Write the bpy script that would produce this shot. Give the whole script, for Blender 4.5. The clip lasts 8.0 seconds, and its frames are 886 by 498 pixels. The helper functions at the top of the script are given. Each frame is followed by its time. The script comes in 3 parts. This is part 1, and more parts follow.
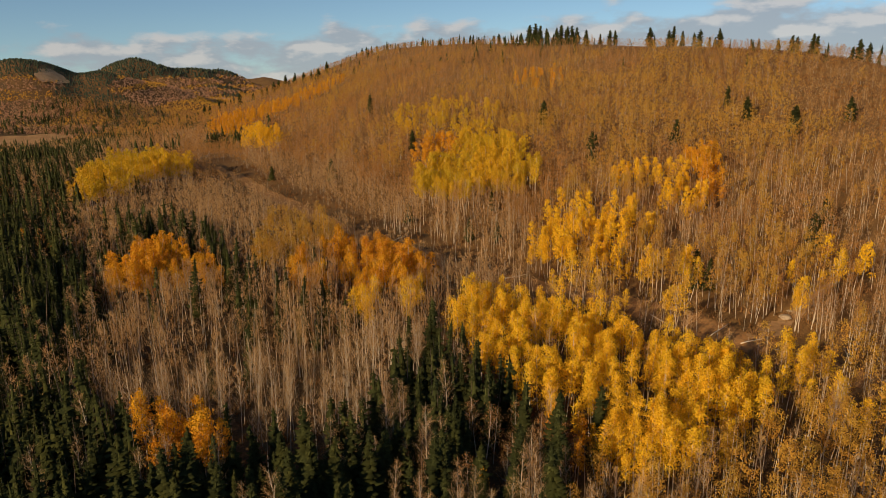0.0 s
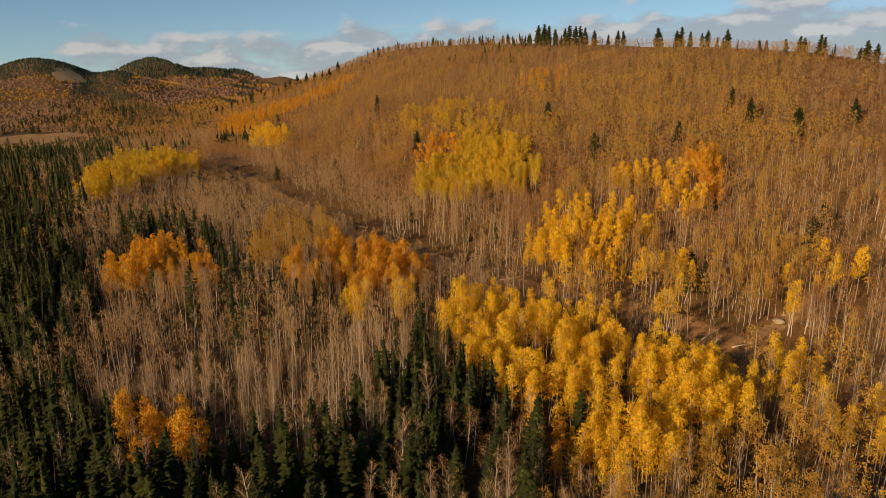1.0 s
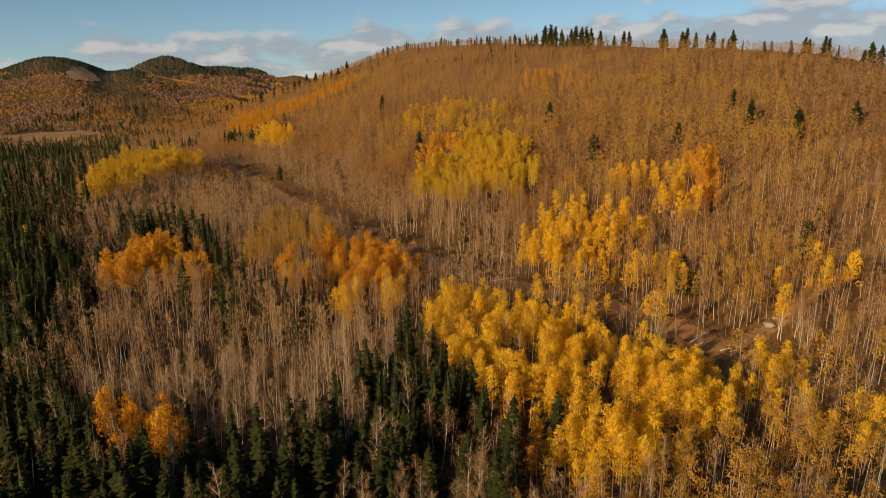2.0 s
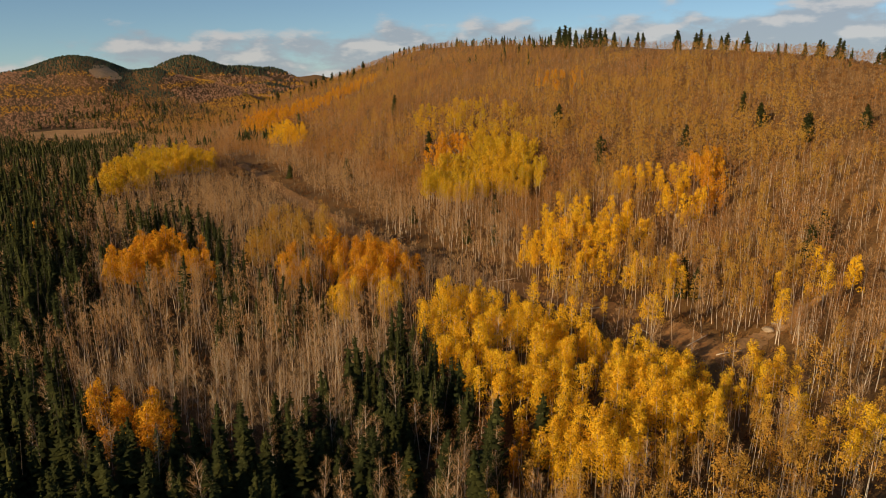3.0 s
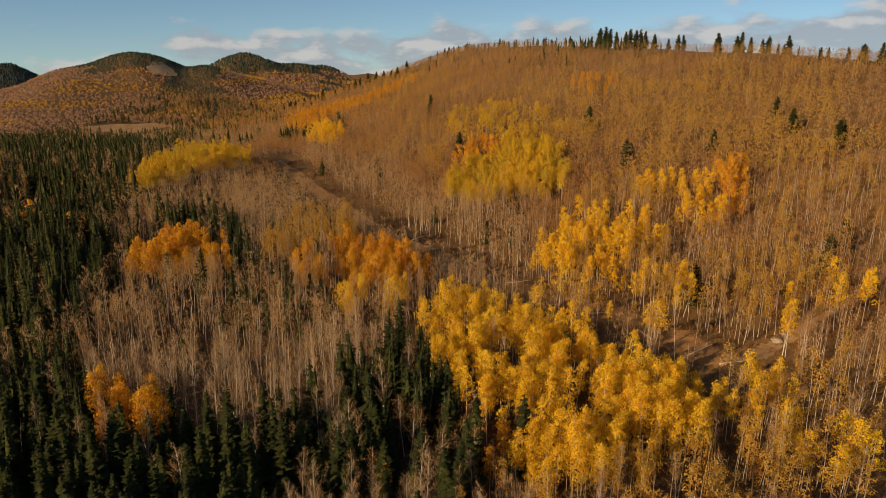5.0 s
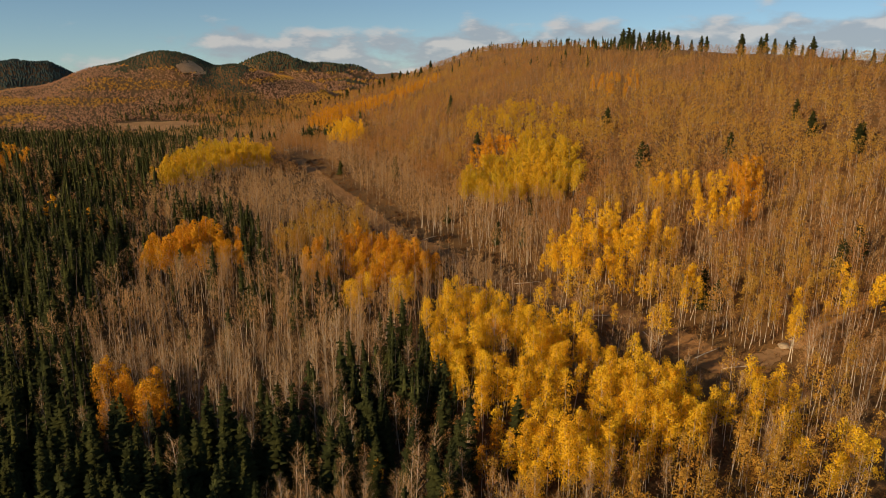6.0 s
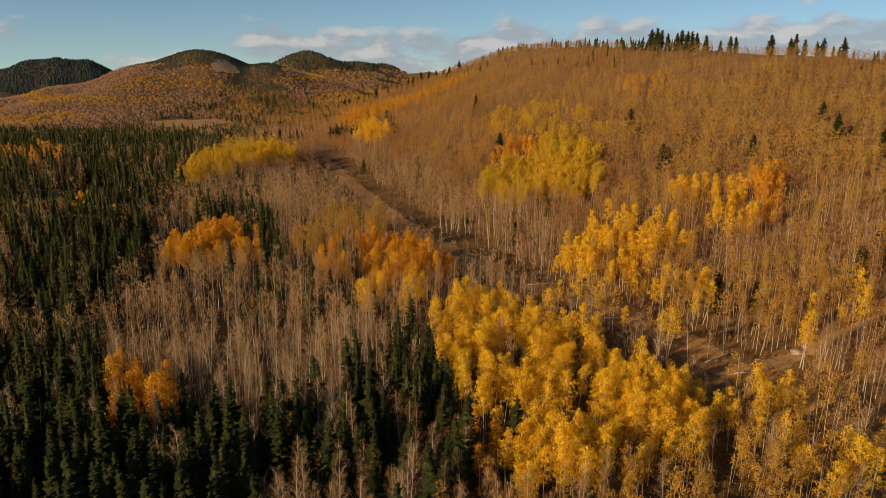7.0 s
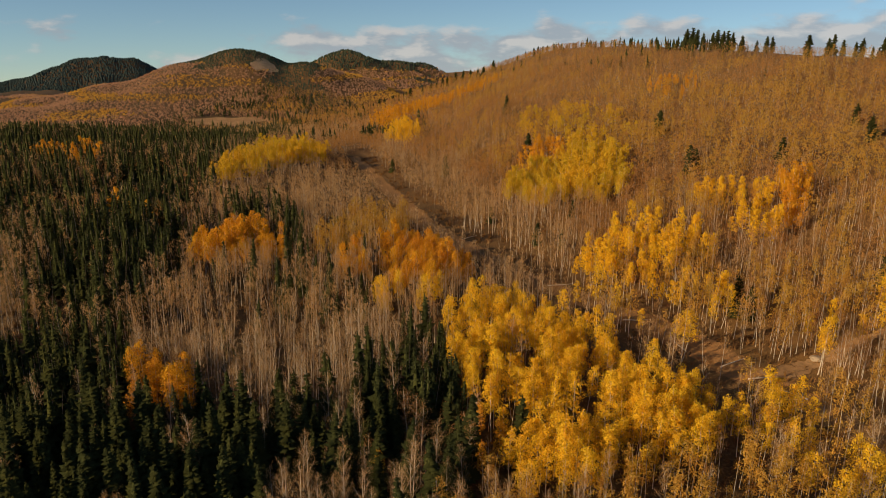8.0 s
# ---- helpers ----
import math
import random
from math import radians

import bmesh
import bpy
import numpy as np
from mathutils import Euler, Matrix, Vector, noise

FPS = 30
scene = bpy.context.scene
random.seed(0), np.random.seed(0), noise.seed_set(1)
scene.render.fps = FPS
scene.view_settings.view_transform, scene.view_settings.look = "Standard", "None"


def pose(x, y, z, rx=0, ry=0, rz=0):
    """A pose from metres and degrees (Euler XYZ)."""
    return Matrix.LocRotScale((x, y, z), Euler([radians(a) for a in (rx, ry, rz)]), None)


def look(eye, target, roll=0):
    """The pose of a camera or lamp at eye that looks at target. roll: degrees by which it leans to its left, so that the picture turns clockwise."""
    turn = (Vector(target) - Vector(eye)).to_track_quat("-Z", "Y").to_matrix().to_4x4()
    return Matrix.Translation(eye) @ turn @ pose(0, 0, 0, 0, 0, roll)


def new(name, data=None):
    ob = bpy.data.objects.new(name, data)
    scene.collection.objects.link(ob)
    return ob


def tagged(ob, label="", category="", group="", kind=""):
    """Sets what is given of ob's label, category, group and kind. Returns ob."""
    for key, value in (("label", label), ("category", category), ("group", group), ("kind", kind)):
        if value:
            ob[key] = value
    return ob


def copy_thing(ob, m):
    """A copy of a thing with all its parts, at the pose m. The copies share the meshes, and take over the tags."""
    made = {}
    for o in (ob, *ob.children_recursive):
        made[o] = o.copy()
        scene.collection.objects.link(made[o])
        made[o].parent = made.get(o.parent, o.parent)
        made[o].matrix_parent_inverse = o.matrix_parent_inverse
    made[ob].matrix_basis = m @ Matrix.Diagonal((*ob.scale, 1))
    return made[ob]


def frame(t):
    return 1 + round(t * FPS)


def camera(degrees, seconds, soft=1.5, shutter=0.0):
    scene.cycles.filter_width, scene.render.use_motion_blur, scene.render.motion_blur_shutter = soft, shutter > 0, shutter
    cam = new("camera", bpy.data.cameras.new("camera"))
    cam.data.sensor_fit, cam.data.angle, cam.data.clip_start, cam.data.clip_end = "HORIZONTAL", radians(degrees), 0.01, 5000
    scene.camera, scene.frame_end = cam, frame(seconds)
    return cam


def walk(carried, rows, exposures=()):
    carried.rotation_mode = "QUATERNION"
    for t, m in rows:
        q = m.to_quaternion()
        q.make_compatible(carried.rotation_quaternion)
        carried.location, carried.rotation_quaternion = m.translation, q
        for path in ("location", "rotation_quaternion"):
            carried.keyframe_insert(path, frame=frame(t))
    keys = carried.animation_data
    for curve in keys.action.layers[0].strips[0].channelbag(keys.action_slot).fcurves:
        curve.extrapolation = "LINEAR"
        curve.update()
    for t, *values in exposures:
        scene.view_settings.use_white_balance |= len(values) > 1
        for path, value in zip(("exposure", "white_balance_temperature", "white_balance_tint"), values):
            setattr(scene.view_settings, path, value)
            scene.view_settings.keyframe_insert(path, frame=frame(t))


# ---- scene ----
cam = camera(62.97, 8.0, soft=0.7)
PATH = [
    (0, (0.00, 0.00, 75.00), (0.00, 96.13, 47.44), -0.47),
    (0.5, (3.17, -0.17, 75.38), (1.91, 95.95, 47.79), -0.46),
    (1, (6.42, -0.41, 75.66), (4.27, 95.67, 48.04), -0.46),
    (1.5, (9.67, -0.66, 75.92), (6.69, 95.39, 48.25), -0.41),
    (3, (18.87, -1.16, 76.37), (12.23, 94.71, 48.72), -0.10),
    (3.5, (21.83, -1.37, 76.58), (13.53, 94.37, 48.92), 0.03),
    (4, (24.72, -1.60, 76.77), (14.74, 93.98, 49.12), 0.14),
    (4.5, (27.72, -1.87, 76.94), (16.05, 93.51, 49.26), 0.25),
    (6, (36.40, -2.41, 77.77), (19.42, 92.13, 49.93), 0.54),
    (6.5, (39.22, -2.62, 78.05), (20.27, 91.52, 50.16), 0.59),
    (7, (42.05, -2.71, 78.38), (20.87, 90.94, 50.43), 0.64),
    (7.5, (44.85, -2.97, 78.78), (21.32, 90.09, 50.73), 0.64),
    (8, (47.73, -3.08, 79.05), (21.66, 89.27, 50.92), 0.65),
]
walk(cam, [(t, look(e, a, r)) for t, e, a, r in PATH])

# ---- world, sun, exposure ----
SUN_AZ, SUN_EL = radians(227), radians(18.5)      # compass bearing of the sun from +Y, clockwise, and its height
scene.view_settings.exposure = -0.06
sun_dir = Vector((math.sin(SUN_AZ) * math.cos(SUN_EL), math.cos(SUN_AZ) * math.cos(SUN_EL), math.sin(SUN_EL)))
sun = new("sun", bpy.data.lights.new("sun", "SUN"))
sun.data.energy, sun.data.angle, sun.data.color = 6.2, radians(0.5), (1.0, 0.76, 0.45)
sun.matrix_world = look(sun_dir * 100, (0, 0, 0))


class Nodes:
    """Short hand for node trees."""

    def __init__(self, tree):
        self.tree = tree
        tree.nodes.clear()

    def add(self, kind, operation="", **values):
        node = self.tree.nodes.new(kind)
        if operation:
            node.operation = operation
        for key, value in values.items():
            self.put(node.inputs[key], value)
        return node

    def put(self, socket, value):
        if isinstance(value, bpy.types.NodeSocket):
            self.tree.links.new(value, socket)
        elif isinstance(value, (tuple, list)) and socket.type == "RGBA":
            socket.default_value = (*value, 1.0)[:4]
        else:
            socket.default_value = value

    def math(self, op, a, b=0.0, c=0.0, clamp=False):
        node = self.tree.nodes.new("ShaderNodeMath")
        node.operation, node.use_clamp = op, clamp
        for n, v in enumerate((a, b, c)):
            self.put(node.inputs[n], v)
        return node.outputs[0]

    def mix(self, fac, a, b):
        node = self.tree.nodes.new("ShaderNodeMix")
        node.data_type = "RGBA"
        for n, v in ((0, fac), (6, a), (7, b)):
            self.put(node.inputs[n], v)
        return node.outputs[2]

    def noise(self, vector, scale, detail=3.0, rough=0.55):
        node = self.tree.nodes.new("ShaderNodeTexNoise")
        if vector is not None:
            self.put(node.inputs["Vector"], vector)
        self.put(node.inputs["Scale"], scale)
        node.inputs["Detail"].default_value, node.inputs["Roughness"].default_value = detail, rough
        return node.outputs[0]

    def ramp(self, fac, low, high):
        node = self.tree.nodes.new("ShaderNodeMapRange")
        node.interpolation_type = "SMOOTHSTEP"
        for n, v in ((0, fac), (1, low), (2, high)):
            self.put(node.inputs[n], v)
        return node.outputs[0]


world = bpy.data.worlds.new("sky")
scene.world = world
world.use_nodes = True
w = Nodes(world.node_tree)
sky = w.add("ShaderNodeTexSky")
sky.air_density, sky.dust_density, sky.ozone_density = 0.9, 0.2, 2.0
sky.sky_type, sky.sun_disc, sky.sun_elevation, sky.sun_rotation, sky.altitude = "NISHITA", False, SUN_EL, SUN_AZ, 1200.0
ways = w.add("ShaderNodeTexCoord").outputs["Generated"]
lifted = w.add("ShaderNodeVectorMath", operation="ADD")
w.put(lifted.inputs[0], ways)
lifted.inputs[1].default_value = (0.0, 0.0, 0.075)
unit = w.add("ShaderNodeVectorMath", operation="NORMALIZE")
w.put(unit.inputs[0], lifted.outputs[0])
w.put(sky.inputs["Vector"], unit.outputs[0])
tall = w.add("ShaderNodeVectorMath", operation="MULTIPLY")
w.put(tall.inputs[0], ways)
tall.inputs[1].default_value = (1.0, 1.0, 2.6)
above = w.add("ShaderNodeVectorMath", operation="ADD")
w.put(above.inputs[0], tall.outputs[0])
above.inputs[1].default_value = (-0.012, -0.004, 0.030)
here, over = w.noise(tall.outputs[0], 12.0, 7.0, 0.52), w.noise(above.outputs[0], 12.0, 7.0, 0.52)
big = w.noise(tall.outputs[0], 4.2, 2.0, 0.5)
split = w.add("ShaderNodeSeparateXYZ", Vector=ways).outputs
rise_of = split[2]
bank = w.math("MULTIPLY", w.math("SUBTRACT", 1.0, w.math("DIVIDE", rise_of, 0.040), clamp=True), 0.27)
cover = w.math("ADD", w.math("MULTIPLY_ADD", split[0], 0.34, w.math("ADD", here, bank)), w.math("MULTIPLY", w.math("SUBTRACT", big, 0.58), 0.9))
cover = w.math("SUBTRACT", cover, w.math("MULTIPLY", w.math("MAXIMUM", rise_of, 0.0), 0.6))
cloud = w.ramp(cover, 0.45, 0.66)
lit = w.ramp(w.math("SUBTRACT", here, over), -0.02, 0.13)
cloud_colour = w.mix(lit, (4.7, 5.0, 5.5), (8.0, 7.4, 7.0))
blue = w.add("ShaderNodeVectorMath", operation="MULTIPLY")
w.put(blue.inputs[0], sky.outputs[0])
blue.inputs[1].default_value = (1.20, 1.28, 1.26)
seen_sky = w.mix(w.math("MULTIPLY", cloud, 0.8), blue.outputs[0], cloud_colour)
back = w.add("ShaderNodeBackground", Color=seen_sky, Strength=0.075)
w.add("ShaderNodeOutputWorld", Surface=back.outputs[0])


# ---- materials ----
def material(name):
    mat = bpy.data.materials.new(name)
    mat.use_nodes = True
    return mat, Nodes(mat.node_tree)


def finish(n, colour, rough=0.9, bump=None, strength=0.3, far=0.3):
    shader = n.add("ShaderNodeBsdfPrincipled", Roughness=rough)
    n.put(shader.inputs["Base Color"], colour)
    shader.inputs["Specular IOR Level"].default_value = 0.15
    if bump is not None:
        b = n.add("ShaderNodeBump", Strength=strength, Distance=far, Height=bump)
        n.put(shader.inputs["Normal"], b.outputs[0])
    n.add("ShaderNodeOutputMaterial", Surface=shader.outputs[0])


def leaf_material(name, one, two, three, glow=0.25, vary=0.42):
    """Foliage in three tones: by stand, by tree and by leaf, with light passing through the leaves."""
    mat, n = material(name)
    at = n.add("ShaderNodeNewGeometry")
    stand = n.ramp(n.noise(at.outputs["Position"], 0.035, 2.0), 0.35, 0.65)
    tree = n.ramp(n.noise(at.outputs["Position"], 0.22, 1.0), 0.38, 0.62)
    colour = n.mix(n.math("MULTIPLY", stand, 0.8), one, two)
    colour = n.mix(n.math("MULTIPLY", tree, 0.7), colour, three)
    dim = n.math("MULTIPLY_ADD", at.outputs["Random Per Island"], vary, 1.0 - vary / 2)
    mul = n.add("ShaderNodeVectorMath", operation="SCALE")
    n.put(mul.inputs[0], colour)
    n.put(mul.inputs["Scale"], dim)
    front = n.add("ShaderNodeBsdfDiffuse", Color=mul.outputs[0])
    through_leaf = n.add("ShaderNodeBsdfTranslucent", Color=mul.outputs[0])
    both = n.add("ShaderNodeMixShader", Fac=glow)
    n.tree.links.new(front.outputs[0], both.inputs[1])
    n.tree.links.new(through_leaf.outputs[0], both.inputs[2])
    n.add("ShaderNodeOutputMaterial", Surface=both.outputs[0])
    return mat


def bark_material(name, pale, dark, marks):
    mat, n = material(name)
    at = n.add("ShaderNodeNewGeometry")
    rings = n.add("ShaderNodeVectorMath", operation="MULTIPLY")
    n.put(rings.inputs[0], at.outputs["Position"])
    rings.inputs[1].default_value = (1.2, 1.2, 4.0)
    grain = n.noise(rings.outputs[0], 1.6, 4.0)
    tree = n.noise(at.outputs["Position"], 0.3, 1.0)
    colour = n.mix(n.math("MULTIPLY", n.ramp(grain, 0.5, 0.66), marks), pale, dark)
    colour = n.mix(n.math("MULTIPLY", n.ramp(tree, 0.4, 0.7), 0.45), colour, dark)
    finish(n, colour, 0.85)
    return mat


YELLOW = leaf_material("yellow_leaves", (0.82, 0.515, 0.032), (0.82, 0.545, 0.036), (0.80, 0.465, 0.028), 0.45, 0.34)
LEMON = leaf_material("lemon_leaves", (0.70, 0.44, 0.030), (0.54, 0.39, 0.034), (0.70, 0.41, 0.03), 0.4, 0.3)
ORANGE = leaf_material("orange_leaves", (0.68, 0.335, 0.026), (0.72, 0.400, 0.028), (0.62, 0.265, 0.026), 0.4, 0.34)
DULL = leaf_material("dull_leaves", (0.53, 0.315, 0.058), (0.50, 0.310, 0.058), (0.55, 0.280, 0.050), 0.45, 0.15)
NEEDLES = leaf_material("spruce_needles", (0.068, 0.074, 0.025), (0.084, 0.084, 0.026), (0.050, 0.059, 0.024), 0.35, 0.5)
TWIGS = leaf_material("bare_twigs", (0.52, 0.312, 0.136), (0.55, 0.318, 0.128), (0.47, 0.298, 0.146), 0.45, 0.2)
RUST = leaf_material("rust_twigs", (0.430, 0.218, 0.072), (0.510, 0.240, 0.062), (0.385, 0.212, 0.086), 0.45, 0.15)
SHRUB = leaf_material("shrub_twigs", (0.20, 0.096, 0.034), (0.235, 0.118, 0.038), (0.15, 0.077, 0.034), 0.1)
ASPEN_BARK = bark_material("aspen_bark", (0.62, 0.53, 0.41), (0.24, 0.185, 0.14), 0.45)
SPRUCE_BARK = bark_material("spruce_bark", (0.16, 0.12, 0.09), (0.07, 0.05, 0.04), 0.6)


def ground_material():
    mat, n = material("leaf_litter_and_grass")
    at = n.add("ShaderNodeNewGeometry").outputs["Position"]
    broad = n.ramp(n.noise(at, 0.018, 3.0), 0.36, 0.64)
    mid = n.ramp(n.noise(at, 0.16, 4.0), 0.35, 0.65)
    fine = n.noise(at, 1.4, 5.0, 0.65)
    colour = n.mix(broad, (0.145, 0.073, 0.026), (0.205, 0.107, 0.035))
    colour = n.mix(n.math("MULTIPLY", mid, 0.55), colour, (0.11, 0.060, 0.026))
    colour = n.mix(n.math("MULTIPLY", n.ramp(fine, 0.42, 0.68), 0.6), colour, (0.27, 0.150, 0.051))
    # the flat bench is darkened to stand for shade under its trees; slopes keep the litter colour
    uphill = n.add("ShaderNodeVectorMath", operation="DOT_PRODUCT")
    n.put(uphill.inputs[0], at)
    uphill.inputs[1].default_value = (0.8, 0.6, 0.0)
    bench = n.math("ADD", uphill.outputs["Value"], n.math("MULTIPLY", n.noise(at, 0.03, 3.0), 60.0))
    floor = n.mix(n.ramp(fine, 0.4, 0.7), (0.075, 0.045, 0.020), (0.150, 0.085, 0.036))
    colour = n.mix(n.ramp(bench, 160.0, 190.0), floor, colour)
    finish(n, colour, 0.95, fine, 0.6, 0.5)
    return mat


def soil_material(name, one, two):
    mat, n = material(name)
    at = n.add("ShaderNodeNewGeometry").outputs["Position"]
    fine = n.noise(at, 0.9, 5.0, 0.62)
    colour = n.mix(n.ramp(n.noise(at, 0.09, 3.0), 0.35, 0.65), one, two)
    colour = n.mix(n.math("MULTIPLY", n.ramp(fine, 0.45, 0.7), 0.5), colour, (0.16, 0.10, 0.05))
    finish(n, colour, 0.95, fine, 0.6, 0.4)
    return mat


# distant conifers have haze put into their colour, a paler and bluer green
HAZY_NEEDLES = leaf_material("hazy_needles", (0.072, 0.086, 0.054), (0.082, 0.090, 0.054), (0.062, 0.078, 0.054), 0.3, 0.2)
# the farthest hill's haze and shade are mixed into this blue-green
HAZY_BLUE_NEEDLES = leaf_material("hazy_blue_needles", (0.052, 0.074, 0.070), (0.058, 0.078, 0.070), (0.046, 0.068, 0.066), 0.3, 0.15)
FAR_YELLOW = leaf_material("far_yellow_leaves", (0.66, 0.365, 0.055), (0.68, 0.330, 0.050), (0.58, 0.335, 0.07), 0.45, 0.12)
FAR_TWIGS = leaf_material("far_bare_crowns", (0.50, 0.290, 0.175), (0.48, 0.295, 0.185), (0.52, 0.265, 0.145), 0.5, 0.12)
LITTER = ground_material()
GRASS = soil_material("dry_grass", (0.34, 0.168, 0.060), (0.26, 0.130, 0.046))
DIRT = soil_material("bare_dirt", (0.36, 0.21, 0.095), (0.29, 0.16, 0.07))
PALE_GRASS = soil_material("pale_dry_grass", (0.56, 0.34, 0.17), (0.48, 0.28, 0.13))
STONE = soil_material("pale_stone", (0.34, 0.26, 0.18), (0.27, 0.20, 0.13))


# ---- the lie of the land ----
def soft(x, k):
    return k * np.logaddexp(0, x / k)


def dome(x, y, cx, cy, rx, ry, turn, high, power=1.0):
    """A hill: its middle, its half widths along and across a bearing in degrees, and its height."""
    c, s = math.cos(radians(turn)), math.sin(radians(turn))
    u, v = ((x - cx) * c + (y - cy) * s) / rx, (-(x - cx) * s + (y - cy) * c) / ry
    return high * np.exp(-((u * u + v * v) ** power))


def height(x, y):
    """The ground: a flat bench with a cutline at the foot of a long hill, a valley beyond and hills behind it."""
    x, y = np.asarray(x, float), np.asarray(y, float)
    d = (x - 95) * 0.8 + (y - 185) * 0.6       # uphill from the cutline
    s = -(x - 95) * 0.6 + (y - 185) * 0.8      # along the cutline, away
    r = np.hypot(x, y)
    away = soft(s - 330 - 0.5 * soft(-d - 120, 20), 40)
    low = -4.1 + 0.0249 * np.clip(y, 0, 800) - 0.126 * soft(-s - 8, 6) - (0.086 + 0.028 / (1 + np.exp((d + 20) / 30))) * away
    foot = 2.3 - 10.8 * np.exp(-(((s - 100) / 70) ** 2)) + 0.112 * soft(s - 330, 40)
    rise = 0.346 * soft(d - foot, 10) - 0.62 * soft(d - 198 - 0.25 * soft(s - 330, 40) + 0.2 * soft(170 - s, 20), 9)
    # the 84 m dome is an added hill, out of view, that casts shade
    near = low + np.maximum(rise, -30) + dome(x, y, -440, 500, 150, 110, 45, 11) + dome(x, y, -450, 110, 130, 150, 0, 84, 1.4)
    near = near + 0.8 * np.sin(x * 0.06 + 1) * np.sin(y * 0.05) + 0.4 * np.sin(x * 0.17 + y * 0.11)
    k = 1 / (1 + np.exp((r - 0.25 * x - 1060) / 50))
    plain = -38 - 0.045 * np.clip(r - 1000, 0, None)
    far = plain + dome(x, y, -709, 1300, 249, 300, 30, 112, 0.8) + dome(x, y, -960, 1210, 200, 150, 30, 9) - dome(x, y, -648, 1330, 31, 160, 25, 14)
    far = far + dome(x, y, -1007, 2400, 185, 380, 22, 137, 0.8) + dome(x, y, -743, 2480, 151, 300, 22, 76, 0.9)
    far = far + dome(x, y, -2344, 2760, 267, 400, 40, 130, 0.9) + dome(x, y, -2190, 2880, 110, 300, 40, 30) + dome(x, y, -1110, 4450, 260, 200, 0, 78)
    far = far + (5 * np.sin(x * 0.019 + 2) * np.sin(y * 0.013) + 3 * np.sin(x * 0.041 + y * 0.03)) * np.clip((r - 1050) / 300, 0, 1)
    return k * near + (1 - k) * far


def mesh_object(name, verts, faces, mat, parent=None, smooth=False):
    """One mesh from arrays; faces all have the same number of corners."""
    me = bpy.data.meshes.new(name)
    verts, faces = np.asarray(verts, np.float32), np.asarray(faces, np.int32)
    me.vertices.add(len(verts))
    me.vertices.foreach_set("co", verts.ravel())
    me.loops.add(faces.size)
    me.loops.foreach_set("vertex_index", faces.ravel())
    me.polygons.add(len(faces))
    me.polygons.foreach_set("loop_start", np.arange(0, faces.size, faces.shape[1], dtype=np.int32))
    me.update(calc_edges=True)
    if smooth:
        me.polygons.foreach_set("use_smooth", np.ones(len(faces), bool))
    me.materials.append(mat)
    ob = new(name, me)
    ob.parent = parent
    return ob


def make_ground():
    """One sheet on rings round the place, fine where the camera looks and near, coarse far off."""
    bearing = np.radians(np.r_[np.arange(-62, 48, 0.5), np.arange(48, 298, 6)])
    ring = np.r_[0.5, 12 * (4900 / 12) ** (np.arange(0, 241) / 240)]
    b, r = np.meshgrid(bearing, ring, indexing="ij")
    x, y = r * np.sin(b), r * np.cos(b)
    n, m = b.shape
    i = np.arange(n)[:, None] * m + np.arange(m - 1)[None]
    j = np.roll(np.arange(n), -1)[:, None] * m + np.arange(m - 1)[None]
    quads = np.stack([i, i + 1, j + 1, j], -1).reshape(-1, 4)[:, ::-1]
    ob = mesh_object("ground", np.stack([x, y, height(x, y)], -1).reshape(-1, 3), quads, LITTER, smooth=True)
    return tagged(ob, "hilly autumn ground under leaf litter and dry grass", "ground", kind="structure")


make_ground()


def strip(name, mat, points, widths, lift, label, category, wobble=0.6, cell=1.2):
    """A way laid over the ground along a line of corner points, with ragged sides and two worn ruts."""
    pts = [np.array(p, float) for p in points]
    line, wide = [], []
    for a, b, wa, wb in zip(pts, pts[1:], widths, widths[1:]):
        n = max(2, int(np.linalg.norm(b - a) / cell))
        for k in range(n):
            line.append(a + (b - a) * k / n)
            wide.append(wa + (wb - wa) * k / n)
    line, wide = np.array(line), np.array(wide)
    for _ in range(12):
        line[1:-1] = (line[:-2] + 2 * line[1:-1] + line[2:]) / 4
    along = np.gradient(line, axis=0)
    along /= np.linalg.norm(along, axis=1)[:, None]
    side = np.stack([-along[:, 1], along[:, 0]], -1)
    rng = np.random.default_rng(5)
    u = np.linspace(-1, 1, 13)
    ragged = wide[:, None] / 2 * u[None] + (np.abs(u) > 0.9)[None] * rng.normal(0, wobble, (len(line), 13))
    xy = line[:, None] + side[:, None] * ragged[..., None]
    ruts = -0.09 * np.exp(-(((np.abs(u) - 0.45) / 0.12) ** 2))
    z = height(xy[..., 0], xy[..., 1]) + lift + ruts[None]
    m = 13
    i = np.arange(len(line) - 1)[:, None] * m + np.arange(m - 1)[None]
    quads = np.stack([i, i + m, i + m + 1, i + 1], -1).reshape(-1, 4)
    ob = mesh_object(name, np.concatenate([xy, z[..., None]], -1).reshape(-1, 3), quads, mat, smooth=True)
    return tagged(ob, label, category, kind="structure")


CUTLINE = [(104, 145), (95, 156), (87, 164), (77, 173), (66, 185), (54, 196), (12, 228), (-23, 260), (-60, 311), (-90, 357), (-117, 400), (-138, 436)]
strip("road", GRASS, CUTLINE, (8, 8, 9, 10, 11, 11, 10, 10, 9, 8, 7, 5), 0.10, "straight grassy cutline track through the forest", "track")
strip("path", DIRT, [(80, 173), (91, 181), (103, 190), (116, 199)], (5, 4, 3, 1.5), 0.16, "bare dirt path climbing from the track", "path", 0.3, 0.8)


